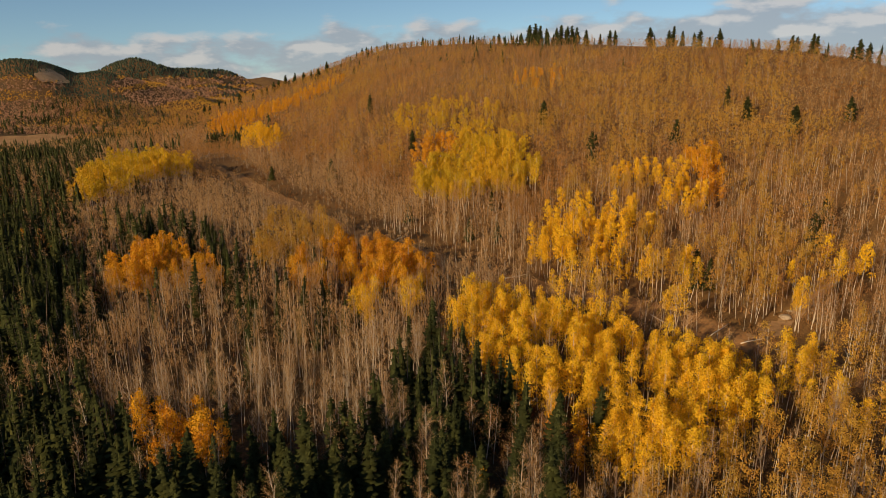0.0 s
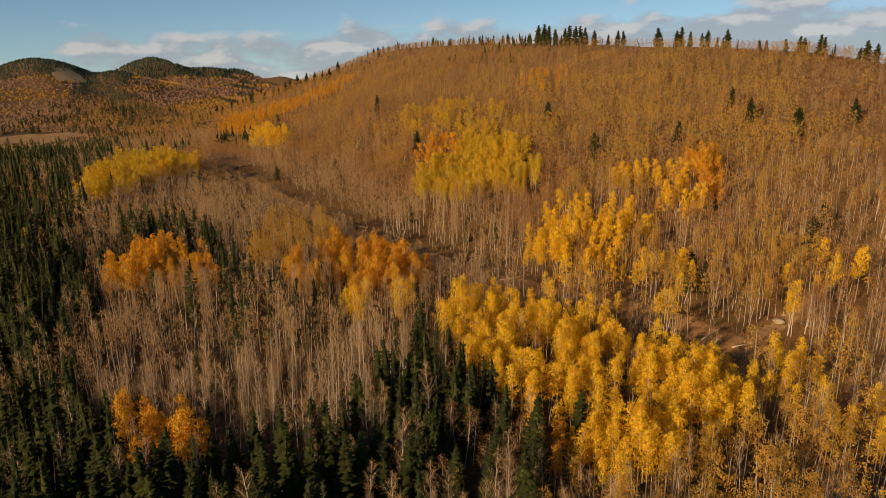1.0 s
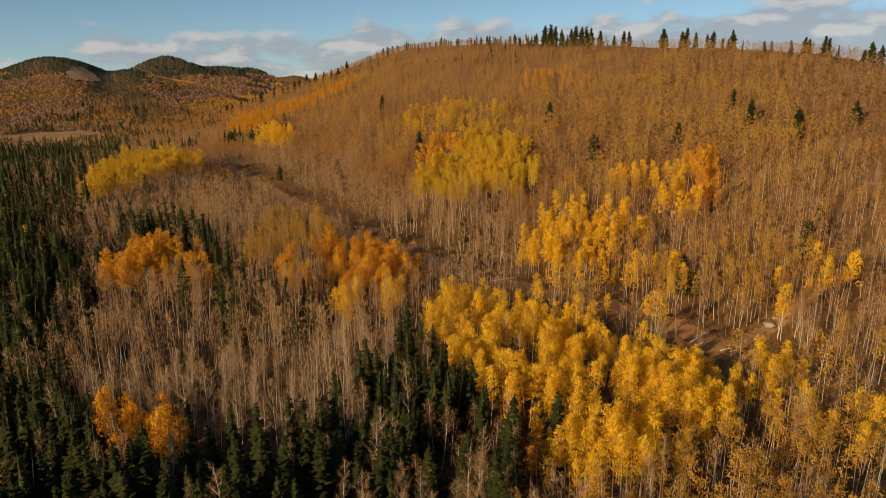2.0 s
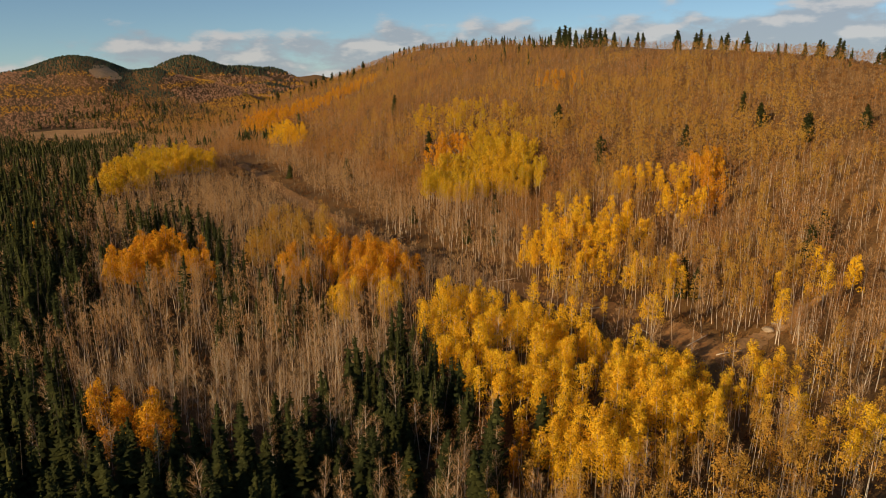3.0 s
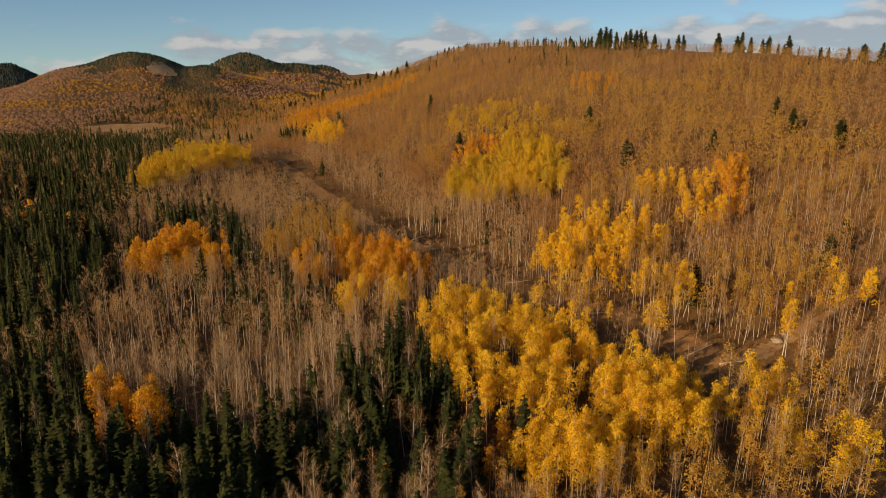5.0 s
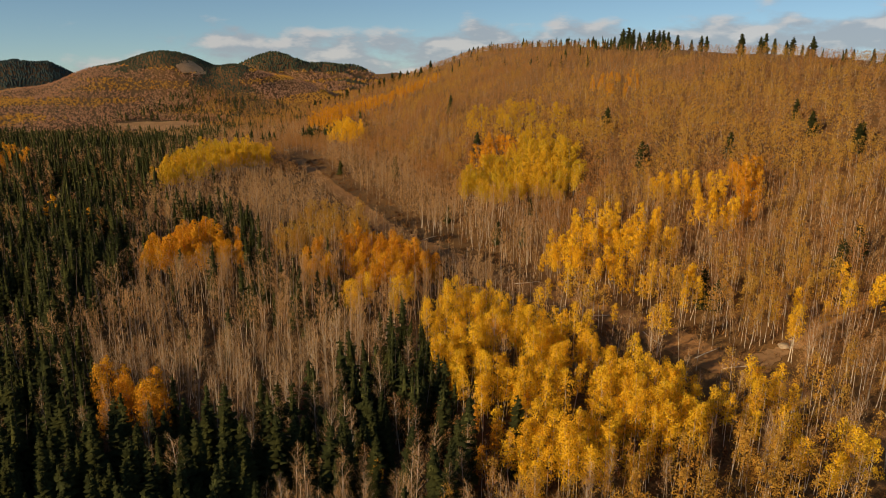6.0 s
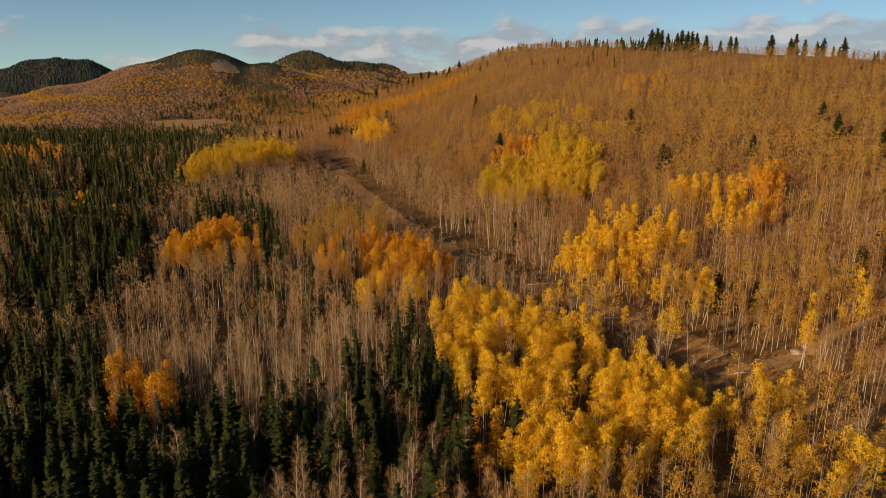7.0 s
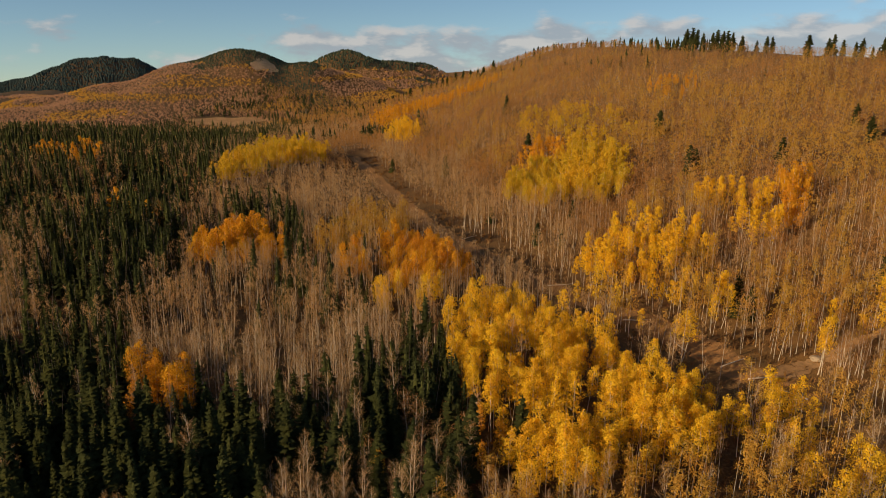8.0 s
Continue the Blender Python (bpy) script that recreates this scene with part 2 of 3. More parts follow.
def patch(name, mat, cx, cy, rx, ry, turn, lift, label, category):
    """An uneven oval of other ground laid over the sheet."""
    rng = np.random.default_rng(int(abs(cx) + abs(cy)))
    a = np.linspace(0, 2 * math.pi, 41)[:-1]
    edge = 1 + 0.13 * np.sin(3 * a + rng.uniform(0, 6)) + 0.08 * np.sin(7 * a + rng.uniform(0, 6))
    c, s = math.cos(radians(turn)), math.sin(radians(turn))
    rings = np.linspace(0.02, 1, 14)[:, None]
    u, v = rings * rx * (edge * np.cos(a))[None], rings * ry * (edge * np.sin(a))[None]
    x, y = cx + u * c - v * s, cy + u * s + v * c
    i = np.arange(13)[:, None] * 40 + np.arange(40)[None]
    j = np.arange(13)[:, None] * 40 + (np.arange(40)[None] + 1) % 40
    quads = np.stack([i, j, j + 40, i + 40], -1).reshape(-1, 4)[:, ::-1]
    ob = mesh_object(name, np.stack([x, y, height(x, y) + lift], -1).reshape(-1, 3), quads, mat, smooth=True)
    return tagged(ob, label, category, kind="structure")


patch("meadow", DIRT, -488, 846, 50, 27, 22, 1.0, "dry tan meadow on the valley floor", "meadow")
patch("meadow", PALE_GRASS, -622, 1185, 22, 46, 25, 1.2, "bare grassy clearing high on the far hill", "meadow")
patch("clearing", DIRT, 87, 177, 5, 3, 40, 0.14, "worn dirt clearing beside the track", "clearing")


# ---- trees: templates as arrays ----
def tube(points, radii, sides):
    """A tapered tube through points; triangles."""
    points = np.asarray(points, float)
    ang = np.arange(sides) * 2 * math.pi / sides
    ring = np.stack([np.cos(ang), np.sin(ang), 0 * ang], -1)
    verts = (points[:, None] + ring[None] * np.asarray(radii)[:, None, None]).reshape(-1, 3)
    tris = []
    for k in range(len(points) - 1):
        for a in range(sides):
            b = (a + 1) % sides
            p, q = k * sides, (k + 1) * sides
            tris += [(p + a, p + b, q + b), (p + a, q + b, q + a)]
    return verts, np.array(tris)


def joined(pieces):
    verts, tris, at = [], [], 0
    for v, f in pieces:
        verts.append(v)
        tris.append(f + at)
        at += len(v)
    return np.concatenate(verts), np.concatenate(tris)


def leaves(rng, centres, size, outward=None, slim=0.75, corners=4):
    """A loose leaf tuft at each centre, a kite of two triangles or a single triangle, mostly facing outward."""
    n = len(centres)
    facing = rng.normal(size=(n, 3)) * (1.0 if outward is None else 0.42)
    if outward is not None:
        facing = facing + outward
    a = np.cross(facing, rng.normal(size=(n, 3)))
    a /= np.linalg.norm(a, axis=1)[:, None] + 1e-9
    b = np.cross(a, facing)
    b /= np.linalg.norm(b, axis=1)[:, None] + 1e-9
    k = size * rng.uniform(0.6, 1.3, (n, 1))
    if corners == 3:
        verts = np.stack([centres - a * k, centres + (b * slim + 0.6 * a) * k, centres + (0.6 * a - b * slim) * k], 1).reshape(-1, 3)
        return verts, np.arange(3 * n).reshape(-1, 3)
    verts = np.stack([centres - a * k, centres + b * k * slim, centres + a * k, centres - b * k * slim], 1).reshape(-1, 3)
    i = np.arange(n)[:, None] * 4
    return verts, np.concatenate([i + [0, 1, 2], i + [0, 2, 3]])


def slivers(rng, roots, ways, wide):
    """Thin twigs: one triangle each, from a root along a way."""
    n = len(roots)
    across = np.cross(ways, rng.normal(size=(n, 3)))
    across /= np.linalg.norm(across, axis=1)[:, None] + 1e-9
    across = across * wide * rng.uniform(0.6, 1.3, (n, 1))
    verts = np.stack([roots - across, roots + across, roots + ways], 1).reshape(-1, 3)
    return verts, np.arange(3 * n).reshape(-1, 3)


def egg(g):
    """Half width of an aspen's crown, 0 to 1, from its foot (0) to its top (1)."""
    return np.sqrt(np.maximum(0.06, 1 - ((g - 0.40) / 0.63) ** 2)) * (1.1 - 0.3 * g)


def aspen_frame(rng, tall, sides, limbs, low, reach, thick, steep):
    """Trunk and limbs of an aspen; gives the wood, each limb's root and end, and the line of the trunk."""
    lean = rng.normal(0, 0.03, 2) * tall
    t = np.linspace(0, 1, 6 if sides > 3 else 2)
    bow = rng.normal(0, 0.22, 2)
    spine = np.stack([lean[0] * t + bow[0] * np.sin(t * 3), lean[1] * t + bow[1] * np.sin(t * 3), tall * 0.97 * t - 0.4 * (t == 0)], -1)
    pieces = [tube(spine, thick * (1.05 - 0.93 * t), sides)]
    tips = []
    for k in range(limbs):
        g = (k + rng.uniform(0.1, 0.9)) / limbs
        f = low + (0.97 - low) * g
        end = np.array([np.interp(f, t, spine[:, a]) for a in range(3)])
        ang = k * 2.4 + rng.uniform(-0.5, 0.5)
        out = reach * egg(g) * rng.uniform(0.55, 1.15)
        root = np.array([np.interp(max(0.2, f - steep * out / tall), t, spine[:, a]) for a in range(3)])
        end = end + np.array([math.cos(ang), math.sin(ang), 0]) * out
        if sides > 3:
            pieces.append(tube([root, root * 0.5 + end * 0.5 + (0, 0, -0.06 * out), end], [thick * 0.34, thick * 0.2, 0.012], 3))
        tips.append((root, end))
    return joined(pieces), tips, spine


def leafy_aspen(seed, tall=13.8, tufts=1150, size=0.155, low=0.42, limbs=19, sides=4, reach=1.55, thick=0.10, clump=0.78, slim=0.75, corners=3):
    """Leaves in billowing clumps at the limbs' ends, fewer low down, so that the trunk shows under the crown."""
    rng = np.random.default_rng(seed)
    wood, tips, spine = aspen_frame(rng, tall, sides, limbs, low, reach, thick, 0.9)
    lobes = [e for _, e in tips] + [r * 0.45 + e * 0.55 for r, e in tips[limbs // 4:]] + [spine[-1] + (0, 0, -0.3), spine[-1] + (0, 0, -1.2)]
    radius = np.array([clump * rng.uniform(0.6, 1.2) for _ in lobes])
    radius[-2:] *= 0.75
    count = np.maximum(2, (tufts * radius ** 2 / (radius ** 2).sum()).astype(int))
    centres, outward = [], []
    for c, r, n in zip(lobes, radius, count):
        p = rng.normal(size=(n, 3)) + (0, 0, 0.25)
        p *= (rng.uniform(0.12, 1.1, (n, 1)) ** 0.4) / np.linalg.norm(p, axis=1)[:, None]
        centres.append(c + p * r * (1.1, 1.1, 0.85))
        away = (c - np.array([np.interp(c[2], spine[:, 2], spine[:, 0]), np.interp(c[2], spine[:, 2], spine[:, 1]), c[2] - 0.2])) / reach
        outward.append(p + 0.5 * away)
    return wood, leaves(rng, np.concatenate(centres), size, np.concatenate(outward), slim, corners)


def bare_aspen(seed, tall=15.0, twigs=760, wide=0.014, low=0.46, limbs=20, sides=4, reach=1.5, thick=0.085, long=0.8):
    """A brush of fine upswept twigs, most of them toward the top."""
    rng = np.random.default_rng(seed)
    wood, tips, spine = aspen_frame(rng, tall, sides, limbs, low, reach, thick, 1.6)
    pick = rng.integers(0, limbs, twigs)
    start, stop = np.array([r for r, _ in tips])[pick], np.array([e for _, e in tips])[pick]
    f = rng.uniform(0.15, 1.0, (twigs, 1)) ** 0.75
    way = stop - start
    roots = start + way * f + rng.normal(0, 0.16, (twigs, 3)) * reach
    ways = rng.normal(0, 0.45, (twigs, 3)) + 0.45 * way / np.linalg.norm(way, axis=1)[:, None] + (0, 0, 0.22)
    return wood, slivers(rng, roots, long * ways * rng.uniform(0.5, 1.15, (twigs, 1)), wide)


def skirts(rng, tall, tiers, points, spread):
    """The body of a spruce: drooping star-shaped skirts, one above another."""
    pieces = []
    for k in range(tiers):
        f = 0.05 + 0.92 * k / tiers
        wide = spread * tall * (1.0 - f) ** 0.8 * rng.uniform(0.75, 1.15) + 0.10
        a = (np.arange(2 * points) + rng.uniform(-0.25, 0.25, 2 * points)) * math.pi / points + rng.uniform(0, 6)
        long = np.where(np.arange(2 * points) % 2, 0.42, 1.0) * wide * rng.uniform(0.5, 1.25, 2 * points)
        low = tall * f - 0.25 * long + rng.uniform(-0.03, 0.03, 2 * points) * tall
        top = min(tall, tall * (f + 1.6 / tiers))
        verts = np.concatenate([np.stack([long * np.cos(a), long * np.sin(a), low], -1), [(0, 0, top)]])
        pieces.append((verts, np.array([(i, (i + 1) % (2 * points), 2 * points) for i in range(2 * points)])))
    return joined(pieces)


def spruce(seed, tall=17.0, tiers=7, spread=0.18, sides=4, points=6, whorls=20, boughs=10, taper=0.75, body=0.55):
    """A spire: a tapered stem, a dark inner body of skirts, and whorls of drooping boughs, each a ridged spray."""
    rng = np.random.default_rng(seed)
    t = np.linspace(0, 1, 3)
    wood = tube(np.stack([0 * t, 0 * t, tall * 0.98 * t - 0.4 * (t == 0)], -1), 0.17 * (1.03 - t) + 0.01, sides)
    inner = skirts(rng, tall, tiers, points, spread * body)
    n = whorls * boughs
    f = np.repeat(0.05 + 0.93 * (np.arange(whorls) + 0.3) / whorls, boughs) + rng.normal(0, 0.35 / whorls, n)
    f = np.clip(f, 0.03, 0.985)
    ang = rng.uniform(0, 2 * math.pi, n)
    lopsided = 1 + 0.16 * np.sin(ang * 2 + rng.uniform(0, 6) + 9 * f)
    wide = spread * tall * (1.03 - f) ** taper * rng.uniform(0.62, 1.18, n) * lopsided * np.where(f < 0.14, 0.75, 1.0) + 0.10
    out = np.stack([np.cos(ang), np.sin(ang), 0 * ang], -1)
    up = np.array([0, 0, 1.0])
    side = np.stack([-out[:, 1], out[:, 0], 0 * ang], -1) * (0.30 * wide + 0.10 + 0.7 / boughs)[:, None] * rng.uniform(0.7, 1.25, (n, 1))
    stem = tall * f[:, None] * up
    drop = (0.34 - 0.5 * f)[:, None] * wide[:, None]
    root = stem + out * 0.05 + up * 0.12 * wide[:, None]
    crest = stem + out * (wide * 0.55)[:, None] - up * drop * 0.45
    tip = stem + out * wide[:, None] - up * drop
    hang = up * (0.20 * wide + 0.10)[:, None]
    verts = np.stack([root, crest + side - hang, tip - up * 0.05, crest - side - hang, crest], 1).reshape(-1, 3)
    i = np.arange(n)[:, None] * 5
    return wood, joined([inner, (verts, np.concatenate([i + [0, 1, 4], i + [1, 2, 4], i + [2, 3, 4], i + [3, 0, 4]]))])


def shrub(seed, tall=1.5, twigs=11):
    rng = np.random.default_rng(seed)
    roots = rng.normal(0, 0.45, (twigs, 3)) * (1, 1, 0)
    ways = rng.normal(0, 0.45, (twigs, 3)) * (1, 1, 0.4) + (0, 0, tall * 0.8)
    return slivers(rng, roots, ways, 0.13)


# ---- where each kind grows ----
class Stand:
    """An oval stand of one kind: its middle, half lengths, bearing and the share of trees there that are of that kind."""

    def __init__(self, kind, x, y, rx, ry, turn, share):
        self.kind, self.share, self.x, self.y, self.rx, self.ry = kind, share, x, y, rx, ry
        self.c, self.s = math.cos(radians(turn)), math.sin(radians(turn))

    def inside(self, x, y, ragged):
        u = ((x - self.x) * self.c + (y - self.y) * self.s) / self.rx
        v = (-(x - self.x) * self.s + (y - self.y) * self.c) / self.ry
        return u * u + v * v + ragged < 1


class Grove:
    """A stand with an outline of its own: its kind, the share of trees there that are of that kind, and its corners."""

    def __init__(self, kind, share, *corners):
        self.kind, self.share, self.corners = kind, share, corners

    def inside(self, x, y, ragged):
        x, y = x + 7 * ragged, y - 9 * ragged
        odd = np.zeros(np.shape(x), bool)
        for (ax, ay), (bx, by) in zip(self.corners, self.corners[1:] + self.corners[:1]):
            odd ^= ((ay > y) != (by > y)) & (x < (bx - ax) * (y - ay) / (by - ay + 1e-9) + ax)
        return odd


STANDS = [
    Stand("spruce", -214, 283, 147, 64, 137, 0.3),
    Stand("rust", -195, 279, 90, 52, 143, 0.25),
    Stand("orange", -146, 237, 17, 11, 156, 0.35),
    Stand("orange", -287, 347, 34, 17, 148, 0.5),
    Stand("spruce", -328, 437, 254, 117, 122, 0.28),
    Stand("none", -202, 260, 30, 14, -172, 0.75),
    Stand("none", -189, 295, 29, 18, 139, 0.8),
    Stand("dull", 86, 359, 88, 41, 123, 0.36),
    Stand("dull", 115, 297, 27, 18, 106, 0.6),
    Stand("dull", 44, 447, 59, 19, 128, 0.35),
    Stand("dull", -103, 667, 134, 39, 105, 0.4),
    Stand("rust", -130, 413, 69, 24, 117, 0.6),
    Stand("dull", 83, 406, 52, 11, 129, 0.6),
    Stand("dull", 133, 370, 47, 23, 112, 0.4),
    Grove("spruce", 0.92, (-10, 128), (-8, 140), (-6, 157), (-0, 162), (11, 145), (16, 123), (9, 116), (-2, 120)),
    Grove("spruce", 0.6, (-17, 93), (-32, 122), (-13, 125), (0, 115), (14, 113), (16, 101)),
    Grove("spruce", 0.92, (-98, 135), (-77, 132), (-63, 127), (-51, 107), (-35, 110), (-28, 116), (-10, 92), (0, 66), (-51, 50), (-120, 100)),
    Grove("spruce", 0.75, (-118, 258), (-98, 280), (-71, 228), (-53, 195), (-62, 194), (-78, 229), (-98, 232)),
    Grove("bare", 0.97, (-78, 150), (-83, 176), (-66, 174), (-54, 150), (-57, 139), (-69, 139)),
    Grove("bare", 0.93, (-49, 131), (-50, 158), (-30, 170), (-7, 166), (-3, 145), (-8, 126), (-21, 121), (-34, 113)),
    Grove("bare", 0.6, (-1, 110), (5, 122), (20, 122), (23, 103), (6, 99)),
    Grove("bare", 0.96, (-148, 278), (-141, 331), (-106, 350), (-76, 288), (-78, 242), (-115, 281), (-130, 258)),
    Grove("spruce", 0.68, (-174, 220), (-162, 271), (-114, 222), (-91, 177), (-83, 137), (-98, 135)),
    Grove("none", 0.8, (22, 186), (41, 174), (54, 160), (72, 151), (86, 160), (68, 184), (42, 204), (24, 212)),
    Grove("none", 0.85, (-124, 163), (-116, 169), (-101, 154), (-106, 143)),
    Grove("bare", 0.4, (162, 352), (191, 321), (142, 228), (128, 250), (148, 301)),
    Grove("bare", 0.4, (105, 262), (129, 258), (142, 228), (129, 203), (112, 206), (93, 224)),
    Grove("rust", 0.6, (2, 109), (5, 123), (16, 122), (18, 111), (10, 104)),
    Grove("rust", 0.75, (-263, 541), (-317, 738), (-256, 730), (-217, 690), (-179, 550), (-146, 412), (-200, 438)),
    Grove("bare", 0.5, (-263, 541), (-317, 738), (-256, 730), (-217, 690), (-179, 550), (-146, 412), (-200, 438)),
    Grove("spruce", 0.35, (0, 124), (13, 129), (20, 118), (20, 102), (0, 102)),
    Grove("rust", 0.35, (1, 124), (15, 129), (22, 118), (20, 101), (1, 101)),
    Grove("dull", 0.6, (23, 113), (85, 124), (74, 105), (21, 101)),
    Grove("dull", 0.6, (22, 104), (84, 104), (80, 72), (15, 72)),
    Grove("dull", 0.85, (138, 333), (148, 343), (151, 328), (142, 299), (133, 297), (132, 313)),
    Grove("dull", 0.6, (74, 373), (95, 369), (111, 339), (99, 305), (78, 314), (70, 335)),
    Grove("dull", 0.6, (118, 312), (131, 298), (149, 294), (137, 262), (118, 260), (109, 280)),
    Grove("dull", 0.55, (62, 196), (84, 180), (100, 190), (118, 205), (100, 215), (70, 212)),
    Grove("dull", 0.8, (73, 152), (79, 156), (77, 141), (71, 134)),
    Grove("dull", 0.55, (57, 131), (70, 133), (75, 124), (90, 134), (74, 106), (47, 102)),
    Grove("dull", 0.65, (22, 216), (34, 252), (70, 246), (73, 205), (76, 171), (57, 177), (32, 196)),
    Grove("dull", 0.5, (63, 274), (88, 262), (78, 251), (62, 257)),
    Grove("dull", 0.5, (-46, 428), (-13, 464), (43, 398), (51, 343), (44, 335), (-5, 393)),
    Grove("rust", 0.9, (-161, 420), (-202, 575), (-144, 512), (-109, 403), (-125, 397)),
    Grove("dull", 0.85, (-59, 210), (-64, 237), (-64, 277), (-49, 280), (-32, 243), (-39, 227), (-49, 214)),
    Grove("dull", 0.5, (75, 157), (109, 166), (94, 121), (70, 114), (70, 133)),
    Grove("yellow", 0.93, (-2, 170), (8, 183), (20, 182), (36, 173), (41, 171), (45, 163), (54, 157), (62, 149), (72, 148), (72, 140), (70, 134), (64, 128), (57, 122), (48, 112), (42, 106), (32, 104), (30, 110), (23, 117), (17, 129), (8, 144)),
    Grove("yellow", 0.75, (24, 130), (55, 139), (69, 135), (55, 123), (48, 107), (40, 104), (35, 107), (33, 113), (22, 117)),
    Grove("yellow", 0.55, (34, 252), (44, 265), (58, 260), (70, 246), (70, 228), (55, 216), (33, 213), (25, 224)),
    Grove("yellow", 0.4, (25, 217), (56, 216), (72, 207), (77, 184), (74, 171), (61, 177), (44, 191), (32, 196)),
    Grove("yellow", 0.8, (63, 282), (79, 281), (87, 273), (89, 263), (75, 268), (66, 273)),
    Grove("orange", 0.9, (89, 263), (95, 278), (102, 272), (100, 257), (96, 248), (90, 251)),
    Grove("yellow", 0.8, (77, 251), (89, 263), (91, 253), (88, 242), (79, 241)),
    Grove("lemon", 0.95, (-12, 316), (-4, 346), (8, 370), (15, 374), (33, 356), (42, 314), (40, 289), (21, 293), (8, 287), (-7, 300)),
    Grove("orange", 0.7, (-18, 361), (-8, 374), (5, 373), (1, 350), (-7, 344)),
    Grove("lemon", 0.25, (-34, 436), (-12, 454), (9, 448), (37, 407), (43, 360), (21, 374), (-4, 390), (-22, 406)),
    Grove("orange", 0.6, (-202, 615), (-201, 672), (-148, 649), (-113, 658), (-88, 664), (-82, 633), (-113, 592), (-142, 575), (-158, 550)),
    Grove("yellow", 0.75, (-133, 481), (-148, 549), (-118, 512), (-102, 473), (-108, 454), (-118, 452)),
    Grove("lemon", 0.95, (-165, 314), (-186, 374), (-185, 408), (-173, 438), (-141, 405), (-130, 376), (-144, 338), (-154, 306)),
    Grove("orange", 0.95, (-37, 217), (-32, 228), (-21, 230), (-13, 213), (-4, 219), (-2, 207), (-8, 195), (-14, 185), (-23, 188)),
    Grove("orange", 0.45, (-50, 206), (-49, 219), (-39, 216), (-31, 196), (-37, 188)),
    Grove("yellow", 0.4, (-26, 177), (-23, 186), (-7, 190), (-2, 181), (-6, 173), (-18, 173)),
    Grove("orange", 0.85, (-93, 188), (-104, 212), (-102, 231), (-80, 228), (-66, 204), (-75, 198), (-85, 188)),
    Grove("orange", 0.88, (-53, 112), (-56, 120), (-53, 125), (-41, 119), (-36, 112), (-40, 105)),
    Grove("yellow", 0.35, (74, 148), (79, 160), (85, 150), (89, 138), (98, 132), (94, 121), (80, 127)),
    Grove("yellow", 0.18, (96, 196), (106, 199), (119, 201), (120, 194), (104, 181), (94, 165), (86, 168)),
    Grove("orange", 0.35, (41, 456), (62, 459), (75, 434), (68, 408), (49, 428)),
    Grove("yellow", 0.9, (55, 147), (61, 150), (71, 152), (71, 144), (68, 134), (58, 132)),
    Grove("yellow", 0.5, (74, 150), (81, 150), (85, 140), (90, 137), (95, 134), (91, 125), (77, 121), (72, 134)),
    Grove("orange", 0.5, (5, 100), (4, 106), (11, 106), (14, 100)),
    Grove("orange", 0.4, (19, 126), (23, 123), (29, 106), (26, 101), (21, 108)),
]


def from_cutline(x, y):
    """The distance to the middle of the cutline."""
    best = np.full(np.shape(x), 1e9)
    for a, b in zip(CUTLINE, CUTLINE[1:]):
        a, b = np.array(a, float), np.array(b, float)
        t = np.clip(((x - a[0]) * (b - a)[0] + (y - a[1]) * (b - a)[1]) / ((b - a) @ (b - a)), 0, 1)
        best = np.minimum(best, np.hypot(x - a[0] - t * (b - a)[0], y - a[1] - t * (b - a)[1]))
    return best


def open_ground(x, y, d, s):
    """True off the cutline, which is cleared wider on its lower side."""
    wide = np.where(d < -8 - 0.055 * s, 6.0 + 4.0 * np.clip((s - 40) / 70, 0, 1), 6.0 + 3.0 * (s < 60))
    return from_cutline(x, y) > wide + 1.5 * wave(x, y, 30, 3)


def wave(x, y, scale, seed):
    """A smooth random field, about -1 to 1."""
    rng = np.random.default_rng(seed)
    out = 0
    for _ in range(6):
        a, p = rng.uniform(0, 2 * math.pi, 2)
        k = rng.uniform(0.6, 1.6) / scale
        out = out + np.sin((x * math.cos(a) + y * math.sin(a)) * k * 6.28 + p)
    return out / 3


def scatter(x0, x1, y0, y1, gap, seed):
    rng = np.random.default_rng(seed)
    x, y = np.meshgrid(np.arange(x0, x1, gap), np.arange(y0, y1, gap))
    x, y = (v.ravel() + rng.uniform(-0.48, 0.48, v.size) * gap for v in (x, y))
    return x, y, rng


